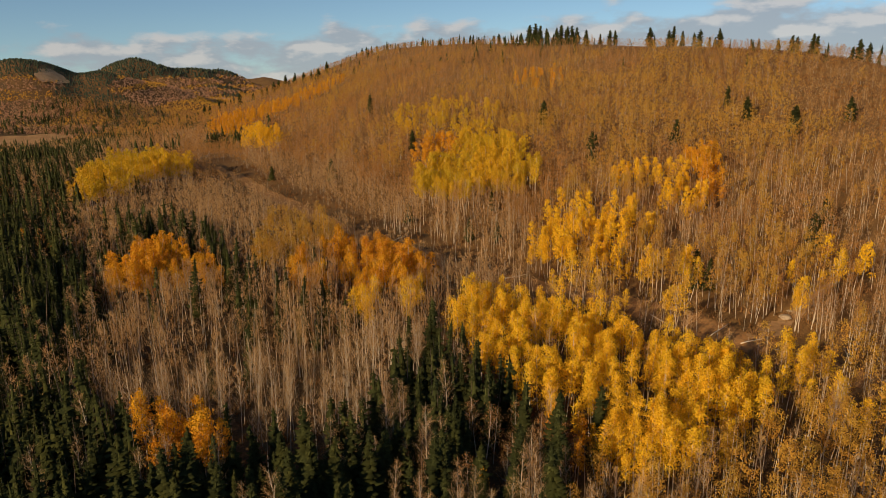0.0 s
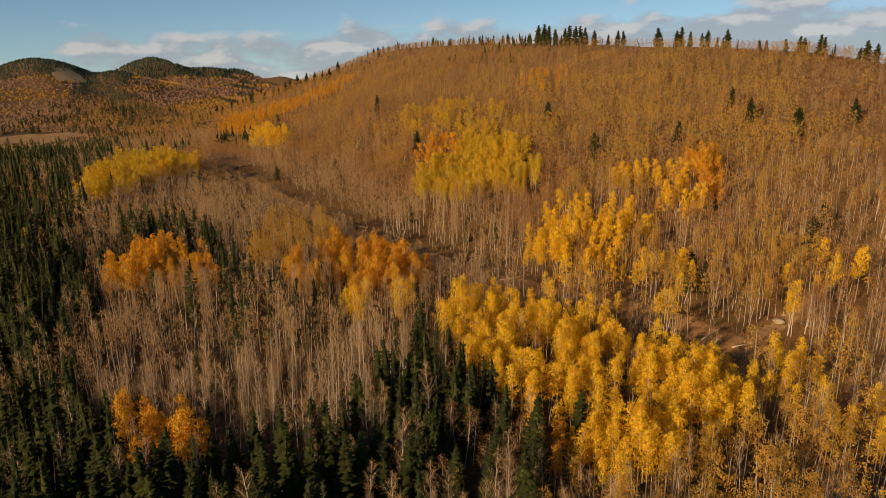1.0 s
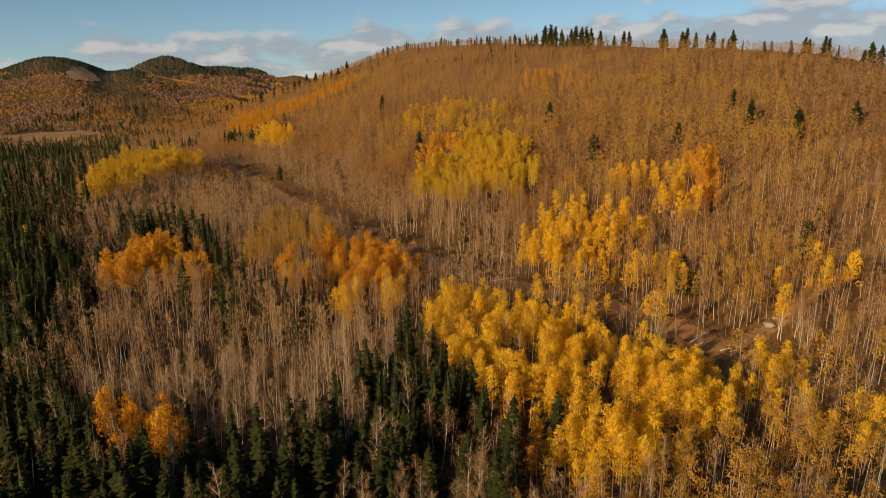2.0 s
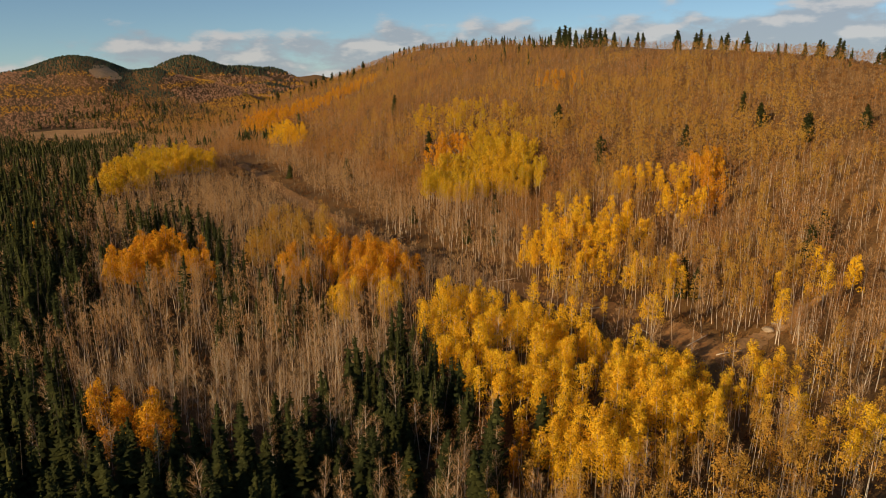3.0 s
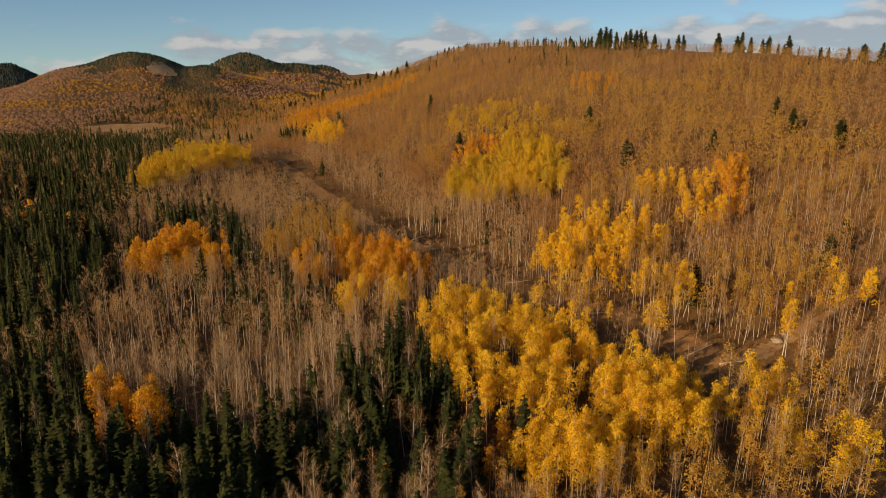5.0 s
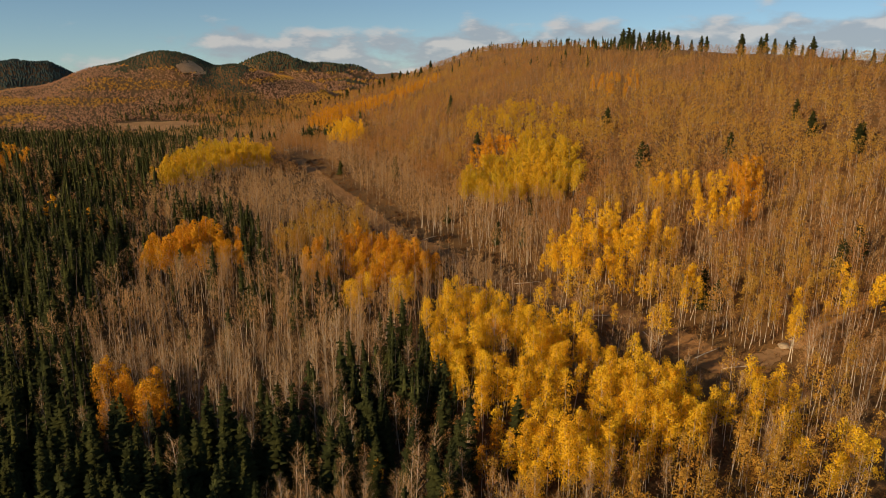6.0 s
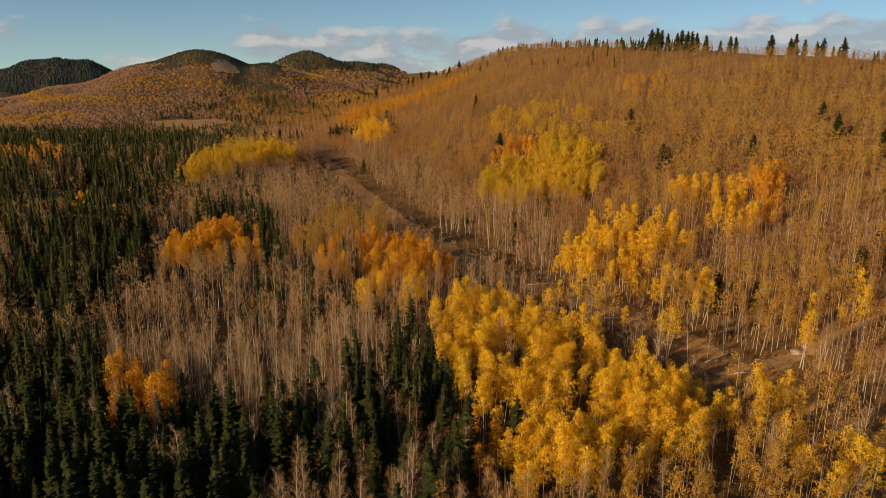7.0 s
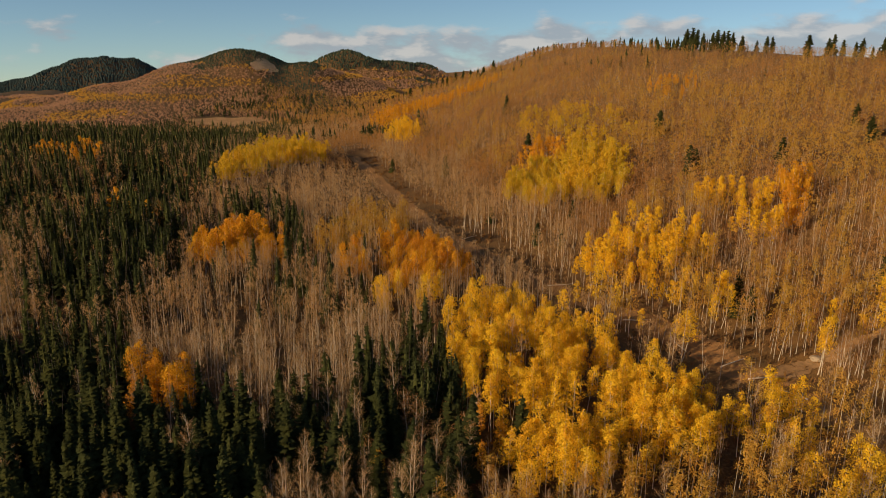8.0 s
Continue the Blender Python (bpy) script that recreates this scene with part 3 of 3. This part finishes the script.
def place_trees():
    """Every tree of the near land: place, kind, size."""
    x, y, rng = scatter(-560, 330, 40, 1090, 3.0, 11)
    bearing = np.degrees(np.arctan2(x, y))
    r = np.hypot(x, y)
    keep = (x > 0 - 1.09 * y) & (bearing < 37) & (r > 74)
    # fewer with distance, where single trees merge, and open gaps
    uphill = np.clip(((x - 95) * 0.8 + (y - 185) * 0.6 - 50) / 60, 0, 1)
    keep &= rng.uniform(size=x.size) < np.clip((330 + 150 * uphill) / r, 0.30, 1) * (0.86 + 0.06 * uphill + (0.24 - 0.06 * uphill) * wave(x, y, 15, 41))
    x, y = x[keep], y[keep]
    d, s = (x - 95) * 0.8 + (y - 185) * 0.6, -(x - 95) * 0.6 + (y - 185) * 0.8
    keep = (d < 201 + 0.25 * np.clip(s - 330, 0, None)) & open_ground(x, y, d, s)
    up_path = np.clip(((x - 80) * 36 + (y - 173) * 26) / 1972, 0, 1)
    keep &= np.hypot(x - 80 - 36 * up_path, y - 173 - 26 * up_path) > 3.6 - 2.2 * up_path
    keep &= np.hypot((x + 488) / 56, (y - 846) / 31) > 1
    x, y, d, s = x[keep], y[keep], d[keep], s[keep]
    ragged = 0.38 * wave(x, y, 22, 5)
    kind = np.full(x.size, "bare", dtype="U8")
    kind[(d > -12) & (wave(x, y, 60, 8) + rng.normal(0, 0.5, x.size) > -0.45 - np.clip((d - 20) / 60, 0, 0.7))] = "rust"
    kind[(d > 5) & (rng.uniform(size=x.size) < 0.03 + 0.85 * np.clip(wave(x, y, 40, 9) - 0.12, 0, 1))] = "dull"
    kind[(d < -90) & (rng.uniform(size=x.size) < 0.08)] = "spruce"
    kind[(s > 400) & (d < 10 + 0.08 * s) & (rng.uniform(size=x.size) < 0.34 + 0.3 * wave(x, y, 70, 19))] = "spruce"
    shoulder = np.abs(d - 0.21 * (s - 330) + 12) < 14
    kind[(s > 420) & shoulder & (rng.uniform(size=x.size) < 0.12)] = "spruce"
    kind[(d > 150) & (rng.uniform(size=x.size) < 0.012)] = "spruce"
    crest = d > 190 + 0.25 * np.clip(s - 330, 0, None)
    kind[crest & (s > 250) & (s < 640) & (rng.uniform(size=x.size) < 0.10 + 0.35 * np.clip(wave(x, y, 60, 15), 0, 1))] = "spruce"
    for st in STANDS:
        hit = st.inside(x, y, ragged) & (rng.uniform(size=x.size) < st.share)
        kind[hit] = st.kind
    gone = (kind == "none") | ((kind == "bare") & (d < -15) & (s < 330) & (rng.uniform(size=x.size) < 0.30)) | ((kind == "yellow") & (d < 40) & (rng.uniform(size=x.size) < 0.12))
    size = (1 + 0.12 * wave(x, y, 26, 51) + rng.normal(0, 0.12, x.size)).clip(0.6, 1.35)
    size = np.where(kind == "spruce", rng.uniform(0.5, 1.1, x.size), size)
    size = np.where(kind != "spruce", size * (1 - 0.34 * np.clip((d - 35) / 75, 0, 1)), size)
    size = np.where(kind != "spruce", size * (1 - 0.25 * np.clip((d - 150) / 30, 0, 1)), size)
    size = np.where((kind == "bare") & (d > 4), size * 0.82, size)
    size = np.where((s > 380) & (d < 10), size * np.where(kind == "spruce", 1.0, 0.72), size)
    size = np.where((d > 140) & (kind == "spruce"), size * 0.5, size)
    size = np.where((kind == "spruce") & (d < 140), size * (1 - 0.42 * np.clip((np.hypot(x, y) - 420) / 250, 0, 1)), size)
    size = np.where((kind != "spruce") & (from_cutline(x, y) < 26) & (d < 0) & (s > 70), size * 0.85, size)
    return [v[~gone] for v in (x, y, kind, size)] + [rng]


tree_x, tree_y, tree_kind, tree_size, tree_rng = place_trees()

# spruces that stand alone on the slope or against the sky: place and height
ON_SLOPE = (
    (121, 222, 11), (161, 288, 10), (130, 311, 10), (143, 294, 9), (20, 257, 8), (-14, 290, 8), (-90, 378, 8),
    (-48, 492, 13), (52, 375, 13), (-58, 374, 12), (65, 312, 13), (67, 318, 9), (-16, 393, 12), (76, 206, 12), (79, 204, 10),
    (115, 217, 11), (140, 290, 11), (128, 330, 9), (98, 305, 11), (20, 290, 8), (10, 262, 9),
)
ON_SHOULDER = (
    (-217, 792, 13), (-200, 784, 8), (-195, 799, 10), (-189, 800, 8), (-180, 795, 11), (-176, 799, 11), (-174, 826, 13), (-164, 799, 8), (-159, 805, 12), (-145, 783, 12), (-137, 782, 9), (-126, 762, 11),
    (-121, 788, 12), (-298, 797, 11), (-289, 805, 10), (-280, 806, 11), (-271, 814, 10), (-263, 813, 13), (-257, 813, 11), (-248, 820, 11), (-242, 823, 9), (-235, 820, 9), (-231, 819, 9),
)
ON_RIDGE = (
    (-94, 889, 9), (-88, 883, 9), (-81, 873, 8), (-73, 856, 7), (-64, 842, 6), (-56, 831, 5), (-47, 820, 5), (-39, 807, 6), (-30, 749, 5), (-24, 740, 5), (-13, 723, 6), (-8, 712, 6),
    (-2, 699, 6), (11, 675, 6), (20, 661, 6), (25, 654, 7), (32, 642, 6), (43, 617, 7), (47, 609, 8), (62, 588, 8), (68, 580, 14), (72, 574, 15), (74, 570, 14), (79, 562, 12),
    (84, 551, 12), (87, 546, 14), (90, 540, 13), (93, 535, 13), (96, 531, 12), (101, 525, 10), (109, 516, 7), (114, 509, 10), (117, 505, 10), (133, 479, 12), (141, 466, 10), (143, 464, 12),
    (147, 459, 9), (152, 451, 8), (154, 449, 10), (158, 443, 6), (160, 440, 6), (162, 437, 11), (173, 419, 6), (175, 414, 6), (181, 403, 7), (185, 397, 9), (179, 378, 8), (183, 370, 10),
    (184, 368, 9), (193, 352, 6), (195, 349, 10), (197, 345, 9),
)
for lone in (ON_SLOPE, ON_SHOULDER, ON_RIDGE):
    tree_x = np.r_[tree_x, [p[0] for p in lone]]
    tree_y = np.r_[tree_y, [p[1] for p in lone]]
    tree_kind = np.r_[tree_kind, ["lone"] * len(lone)]
    tree_size = np.r_[tree_size, [p[2] / 17 for p in lone]]
tree_z = height(tree_x, tree_y)
tree_r = np.hypot(tree_x - 24, tree_y)

KINDS = {
    # kind: builder, its near, middle, far and farthest settings, bark, crown, name, label
    "yellow": (leafy_aspen, dict(), dict(tufts=640, size=0.23, limbs=14, sides=3), dict(tufts=240, size=0.33, limbs=10, sides=3),
               dict(tufts=100, size=0.52, limbs=8, sides=3), ASPEN_BARK, YELLOW, "golden_aspen_tree", "tall aspen with golden yellow leaves and pale trunk"),
    "lemon": (leafy_aspen, dict(tufts=800, size=0.20), dict(tufts=600, size=0.23, limbs=14, sides=3), dict(tufts=420, size=0.27, limbs=12, sides=3, reach=2.6),
              dict(tufts=140, size=0.5, limbs=8, sides=3, reach=2.6), ASPEN_BARK, LEMON, "lemon_aspen_tree", "aspen with lemon to green yellow leaves on the slope"),
    "orange": (leafy_aspen, dict(tufts=950, size=0.18), dict(tufts=560, size=0.24, limbs=14, sides=3), dict(tufts=230, size=0.35, limbs=10, sides=3),
               dict(tufts=100, size=0.52, limbs=8, sides=3), ASPEN_BARK, ORANGE, "orange_aspen_tree", "aspen with bright orange autumn leaves and pale trunk"),
    "dull": (leafy_aspen, dict(tufts=620, size=0.15, slim=0.6), dict(tufts=360, size=0.20, limbs=12, sides=3, slim=0.6),
             dict(tall=12.5, tufts=170, low=0.28, size=0.26, slim=0.6, limbs=9, sides=3, thick=0.045, reach=2.3), dict(tall=11.5, tufts=48, low=0.2, size=0.50, slim=0.6, limbs=8, sides=3, thick=0.03, reach=2.5),
             ASPEN_BARK, DULL, "tan_aspen_tree", "thin aspen with sparse dull tan leaves"),
    "bare": (bare_aspen, dict(), dict(twigs=280, wide=0.034, limbs=14, sides=3, thick=0.085), dict(tall=13, twigs=110, wide=0.075, low=0.26, limbs=10, sides=3, thick=0.033, reach=2.2, long=0.9),
             dict(tall=11.5, twigs=50, wide=0.15, low=0.2, limbs=8, sides=3, thick=0.03, reach=2.4, long=1.1), ASPEN_BARK, TWIGS,
             "bare_aspen_tree", "leafless aspen with slender pale trunk and brown twigs"),
    "rust": (leafy_aspen, dict(tall=12.0, tufts=620, size=0.14, slim=0.35, low=0.28, reach=1.9), dict(tall=12.0, tufts=340, size=0.20, slim=0.35, low=0.28, limbs=12, sides=3, thick=0.07, reach=1.9),
             dict(tall=11.0, tufts=140, size=0.28, slim=0.45, low=0.22, limbs=9, sides=3, thick=0.035, reach=2.4), dict(tall=10.5, tufts=40, size=0.52, slim=0.55, low=0.18, limbs=8, sides=3, thick=0.025, reach=2.6),
             ASPEN_BARK, RUST, "rusty_aspen_tree", "nearly leafless aspen with rusty brown crown"),
    "spruce": (spruce, dict(), dict(tiers=5, points=5, sides=3, whorls=12, boughs=6), dict(tiers=4, points=5, sides=3, spread=0.22, whorls=7, boughs=5), dict(tiers=3, points=4, sides=3, spread=0.33, whorls=3, boughs=4),
               SPRUCE_BARK, NEEDLES, "spruce_tree", "dark green spruce with a pointed spire"),
    "lone": (spruce, *(dict(spread=0.29, whorls=14, boughs=11, taper=0.55, body=0.8),) * 4, SPRUCE_BARK, NEEDLES, "broad_spruce_tree", "broad dark green spruce standing clear of the aspens"),
}
SINGLE = {"yellow": 300, "lemon": 60, "orange": 120, "dull": 60, "bare": 300, "rust": 40, "spruce": 250, "lone": 200}


STUFF_NAMES = {"yellow": "yellow aspens", "lemon": "lemon aspens", "orange": "orange aspens", "dull": "tan aspens", "bare": "leafless aspens",
               "rust": "rusty aspens", "spruce": "dark spruces", "lone": "lone spruces"}


def merged(template, x, y, z, turn, size, width, tilt=0.045):
    """Many copies of one template as one array of corners and triangles."""
    verts, tris = template
    c, s = np.cos(turn), np.sin(turn)
    vx = (verts[None, :, 0] * c[:, None] - verts[None, :, 1] * s[:, None]) * (size * width)[:, None] + x[:, None]
    vy = (verts[None, :, 0] * s[:, None] + verts[None, :, 1] * c[:, None]) * (size * width)[:, None] + y[:, None]
    vz = verts[None, :, 2] * size[:, None] + z[:, None]
    lean = tree_rng.normal(0, tilt, (2, len(x)))
    vx = vx + verts[None, :, 2] * lean[0][:, None]
    vy = vy + verts[None, :, 2] * lean[1][:, None]
    all_verts = np.stack([vx, vy, vz], -1).reshape(-1, 3)
    return all_verts, (tris[None] + (np.arange(len(x)) * len(verts))[:, None, None]).reshape(-1, 3)


def single_trees(kind, spots, sizes, widths):
    make, fine, _, _, _, bark, leaf, name, label = KINDS[kind]
    originals = []
    for v in range(6):
        wood, crown = make(100 + 17 * v + len(kind), **fine)
        holder = tagged(new(name), label, "tree", group=STUFF_NAMES[kind])
        mesh_object("trunk", *wood, bark, holder)
        mesh_object("crown", *crown, leaf, holder)
        originals.append(holder)
    for n, (p, k, wd) in enumerate(zip(spots, sizes, widths)):
        m = pose(*p, tree_rng.normal(0, 2.2), tree_rng.normal(0, 2.2), tree_rng.uniform(0, 360))
        ob = originals[n] if n < 6 else copy_thing(originals[n % 6], m)
        ob.matrix_basis = m @ Matrix.Diagonal((k * wd, k * wd, k, 1))


def grow(kind):
    make, *levels, bark, leaf, name, label = KINDS[kind]
    at = np.where(tree_kind == kind)[0]
    order = at[np.argsort(tree_r[at])]
    size = tree_size[order]
    width = tree_rng.uniform(0.85, 1.15, len(order))
    alone = SINGLE[kind]
    spots = np.stack([tree_x, tree_y, tree_z], -1)
    single_trees(kind, spots[order[:alone]].tolist(), size[:alone], width[:alone])
    rest, size, width = order[alone:], size[alone:], width[alone:]
    woods, crowns = [], []
    far = tree_r[rest]
    for level, (a, b) in enumerate(((0, 105), (105, 290), (290, 520), (520, 5000))):
        use = (far >= a) & (far < b)
        which = tree_rng.integers(0, 5, len(rest))
        for v in range(5):
            pick = use & (which == v)
            if not pick.any():
                continue
            wood, crown = make(300 + 29 * v + level, **levels[level])
            turn = tree_rng.uniform(0, 6.28, pick.sum())
            place = (tree_x[rest[pick]], tree_y[rest[pick]], tree_z[rest[pick]], turn, size[pick], width[pick])
            woods.append(merged(wood, *place))
            crowns.append(merged(crown, *place))
    if crowns:
        stuff = tagged(new(name + "s"), "wood of many " + STUFF_NAMES[kind] + " covering the slopes", "forest", kind="stuff")
        tagged(mesh_object("trunks", *joined(woods), bark, stuff), kind="stuff")
        tagged(mesh_object("crowns", *joined(crowns), leaf, stuff), kind="stuff")


for kind_name in KINDS:
    grow(kind_name)


# ---- undergrowth: low shrubs between the trees ----
def grow_shrubs():
    x, y, rng = scatter(-220, 210, 60, 430, 3.8, 77)
    bearing, r = np.degrees(np.arctan2(x, y)), np.hypot(x, y)
    keep = (bearing > -50) & (bearing < 39) & (r > 60) & (rng.uniform(size=x.size) < 0.75 + 0.4 * wave(x, y, 20, 61)) & (from_cutline(x, y) > 2.0 + rng.uniform(0, 2.5, x.size))
    x, y = x[keep], y[keep]
    which = rng.integers(0, 4, x.size)
    made = []
    for v in range(4):
        p = which == v
        n = p.sum()
        made.append(merged(shrub(500 + v), x[p], y[p], height(x[p], y[p]) - 0.05, rng.uniform(0, 6.28, n), rng.uniform(0.5, 1.5, n), rng.uniform(0.9, 1.6, n)))
    ob = mesh_object("undergrowth", *joined(made), SHRUB)
    tagged(ob, "low rusty brown shrubs between the trunks", "undergrowth", kind="stuff")


grow_shrubs()


# ---- woods on the valley floor and the far hills ----
def far_crown(seed, tufts=9):
    rng = np.random.default_rng(seed)
    off = rng.normal(0, 1, (tufts, 3))
    return leaves(rng, off * (1.4, 1.4, 1.2) + (0, 0, 3.0), 1.2, 0.5 * off + (0, 0, 0.3), corners=3)


def far_spire(seed):
    rng = np.random.default_rng(seed)
    pieces = []
    for low, high, wide in ((0.0, 3.9, 2.6), (1.9, 5.2, 1.8)):
        a = np.arange(4) * 2 * math.pi / 4 + rng.uniform(0, 2)
        k = wide * rng.uniform(0.75, 1.2, 4)
        verts = np.concatenate([np.stack([k * np.cos(a), k * np.sin(a), low + 0 * a], -1), [(0, 0, high)]])
        pieces.append((verts, np.array([(i, (i + 1) % 4, 4) for i in range(4)])))
    return joined(pieces)


def grow_far():
    made = {"spire": [], "gold": [], "bare": [], "blue": []}
    for x0, x1, y0, y1, gap, seed, big in (
        (-1250, -80, 560, 1560, 4.8, 91, 0.72),
        (-1700, -350, 1560, 2700, 10.0, 92, 1.6),
        (-3000, -1600, 2100, 3200, 12.5, 93, 2.2),
    ):
        x, y, rng = scatter(x0, x1, y0, y1, gap, seed)
        r, bearing = np.hypot(x, y), np.degrees(np.arctan2(x, y))
        z = height(x, y)
        keep = (r > (1010 + 0.25 * x if seed == 91 else 0)) & (x > -1.09 * y) & (bearing < -8)
        keep &= np.hypot((x + 488) / 56, (y - 846) / 31) > 1
        keep &= np.hypot((x + 622) / 17, (y - 1185) / 36) > 1
        slope = height(x + 12, y) - height(x - 12, y)
        # conifers crowd the far hill's right flank and also stand in for its shade
        down = np.clip(((x + 620) * 220 - (y - 1260) * 300) / 138400, 0, 1)
        flank = np.hypot(x + 620 - 220 * down, y - 1260 + 300 * down)
        dark = wave(x, y, 160, 71) * 0.4 + rng.normal(0, 0.07, x.size)
        dark = dark + np.where(r < 950, 0.45 + 0.8 * wave(x, y, 55, 75), 0) + 0.85 * np.exp(-((flank / 60) ** 2))
        dark = dark + np.clip((z + 0.045 * np.clip(r - 1000, 0, None) - 31) / 16, 0, 2.0) - 0.10
        dark = dark + np.where(y > 2000, 0.35, 0) + np.where(x < -1700, 2.0, 0)
        gold = wave(x * 0.5, 9 * z, 150, 73) + rng.normal(0, 0.10, x.size)
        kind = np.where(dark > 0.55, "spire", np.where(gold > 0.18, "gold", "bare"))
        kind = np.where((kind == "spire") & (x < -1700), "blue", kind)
        for name in made:
            for v in range(3):
                p = keep & (kind == name) & (rng.integers(0, 3, x.size) == v)
                n = p.sum()
                shape = far_spire(600 + v) if name in ("spire", "blue") else far_crown(620 + v)
                made[name].append(merged(shape, x[p], y[p], z[p] - 0.3, rng.uniform(0, 6.28, n), big * rng.uniform(0.42, 1.1, n), rng.uniform(0.9, 1.35, n)))
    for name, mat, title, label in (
        ("spire", HAZY_NEEDLES, "far_spruces", "distant dark conifers on the valley floor and hills, paled for haze"),
        ("blue", HAZY_BLUE_NEEDLES, "far_hazy_spruces", "conifers covering the farthest hill, tinted blue for haze"),
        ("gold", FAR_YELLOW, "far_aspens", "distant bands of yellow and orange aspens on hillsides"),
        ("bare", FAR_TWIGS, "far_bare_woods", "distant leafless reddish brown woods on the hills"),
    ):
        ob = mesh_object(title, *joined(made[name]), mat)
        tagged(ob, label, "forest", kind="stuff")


grow_far()


# ---- small things by the cutline ----
def boulder(name, x, y, wide, label):
    bm = bmesh.new()
    bmesh.ops.create_icosphere(bm, subdivisions=3, radius=1)
    for v in bm.verts:
        k = 1 + 0.22 * noise.noise(v.co * 1.3 + Vector((x, y, 0))) + 0.08 * noise.noise(v.co * 4)
        v.co = Vector((v.co.x * wide * k, v.co.y * wide * 0.7 * k, max(v.co.z, -0.5) * wide * 0.42 * k))
    me = bpy.data.meshes.new(name)
    bm.to_mesh(me)
    bm.free()
    me.materials.append(STONE)
    ob = new(name, me)
    ob.matrix_basis = pose(x, y, float(height(x, y)) + wide * 0.12, 8, -6, x * 7)
    return tagged(ob, label, "boulder")


boulder("boulder", 93, 184, 1.9, "pale flat boulder at the edge of a dirt clearing")
boulder("boulder", 95.5, 187, 0.8, "small pale boulder beside a dirt path")


def fallen_log(x, y, long, turn, label):
    rng = np.random.default_rng(int(x * 3 + y))
    u = np.linspace(0, 1, 7)
    spine = np.stack([u * long, 0.12 * np.sin(u * 5 + x), 0 * u], -1)
    c, s = math.cos(radians(turn)), math.sin(radians(turn))
    px, py = x + spine[:, 0] * c - spine[:, 1] * s, y + spine[:, 0] * s + spine[:, 1] * c
    across = np.array([-s, c, 0])
    centre = np.stack([px, py, height(px, py) + 0.18], -1)
    ang = np.arange(6) * math.pi / 3
    ring = np.cos(ang)[:, None] * across[None] + np.sin(ang)[:, None] * np.array([0, 0, 1.0])[None]
    verts = (centre[:, None] + ring[None] * (0.17 - 0.11 * u)[:, None, None]).reshape(-1, 3)
    tris = []
    for k in range(6):
        for a in range(6):
            b, p, q = (a + 1) % 6, k * 6, (k + 1) * 6
            tris += [(p + a, p + b, q + b), (p + a, q + b, q + a)]
    tris += [(0, a + 1, a) for a in range(1, 5)] + [(36, 36 + a, 37 + a) for a in range(1, 5)]
    holder = tagged(new("fallen_log"), label, "log", group="fallen trunks")
    mesh_object("trunk", verts, tris, ASPEN_BARK, holder)
    for k in range(3):
        root = centre[2 + k]
        way = across * rng.choice((-1, 1)) * 0.9 + np.array([c * 0.6, s * 0.6, 0.8])
        mesh_object("broken_branch", *tube([root, root + way * 0.5, root + way], [0.05, 0.035, 0.01], 4), ASPEN_BARK, holder)


for log in ((70, 176, 9, 40), (76, 171, 7, 15), (62, 183, 8, 120), (98, 160, 8, 70), (20, 222, 9, 30), (88, 164, 6, 150), (-20, 262, 8, 50), (45, 199, 7, 10)):
    fallen_log(*log, "weathered pale aspen trunk fallen beside the cutline")


def dead_snag(x, y, tall):
    rng = np.random.default_rng(int(x + 7 * y))
    holder = tagged(new("dead_tree"), "bleached grey dead tree with bare drooping branches", "tree", group="dead trees")
    u = np.linspace(0, 1, 6)
    spine = np.stack([0.3 * np.sin(2 * u), 0.2 * u, tall * u - 0.3 * (u == 0)], -1)
    mesh_object("trunk", *tube(spine, 0.14 * (1.05 - u), 6), ASPEN_BARK, holder)
    for k in range(12):
        f = 0.25 + 0.7 * k / 12
        root = np.array([np.interp(f, u, spine[:, a]) for a in range(3)])
        a, long = k * 2.4, 2.4 * (1.1 - f) * rng.uniform(0.6, 1.1)
        way = np.array([math.cos(a), math.sin(a), rng.uniform(-0.3, 0.3)]) * long
        mesh_object("branch", *tube([root, root + way * 0.5, root + way + (0, 0, -0.15 * long)], [0.05, 0.03, 0.01], 4), ASPEN_BARK, holder)
    holder.matrix_basis = pose(x, y, float(height(x, y)), rng.normal(0, 4), rng.normal(0, 4), 0)


for snag in ((72, 152, 9), (75, 149, 10), (78, 154, 7), (70, 146, 8)):
    dead_snag(*snag)
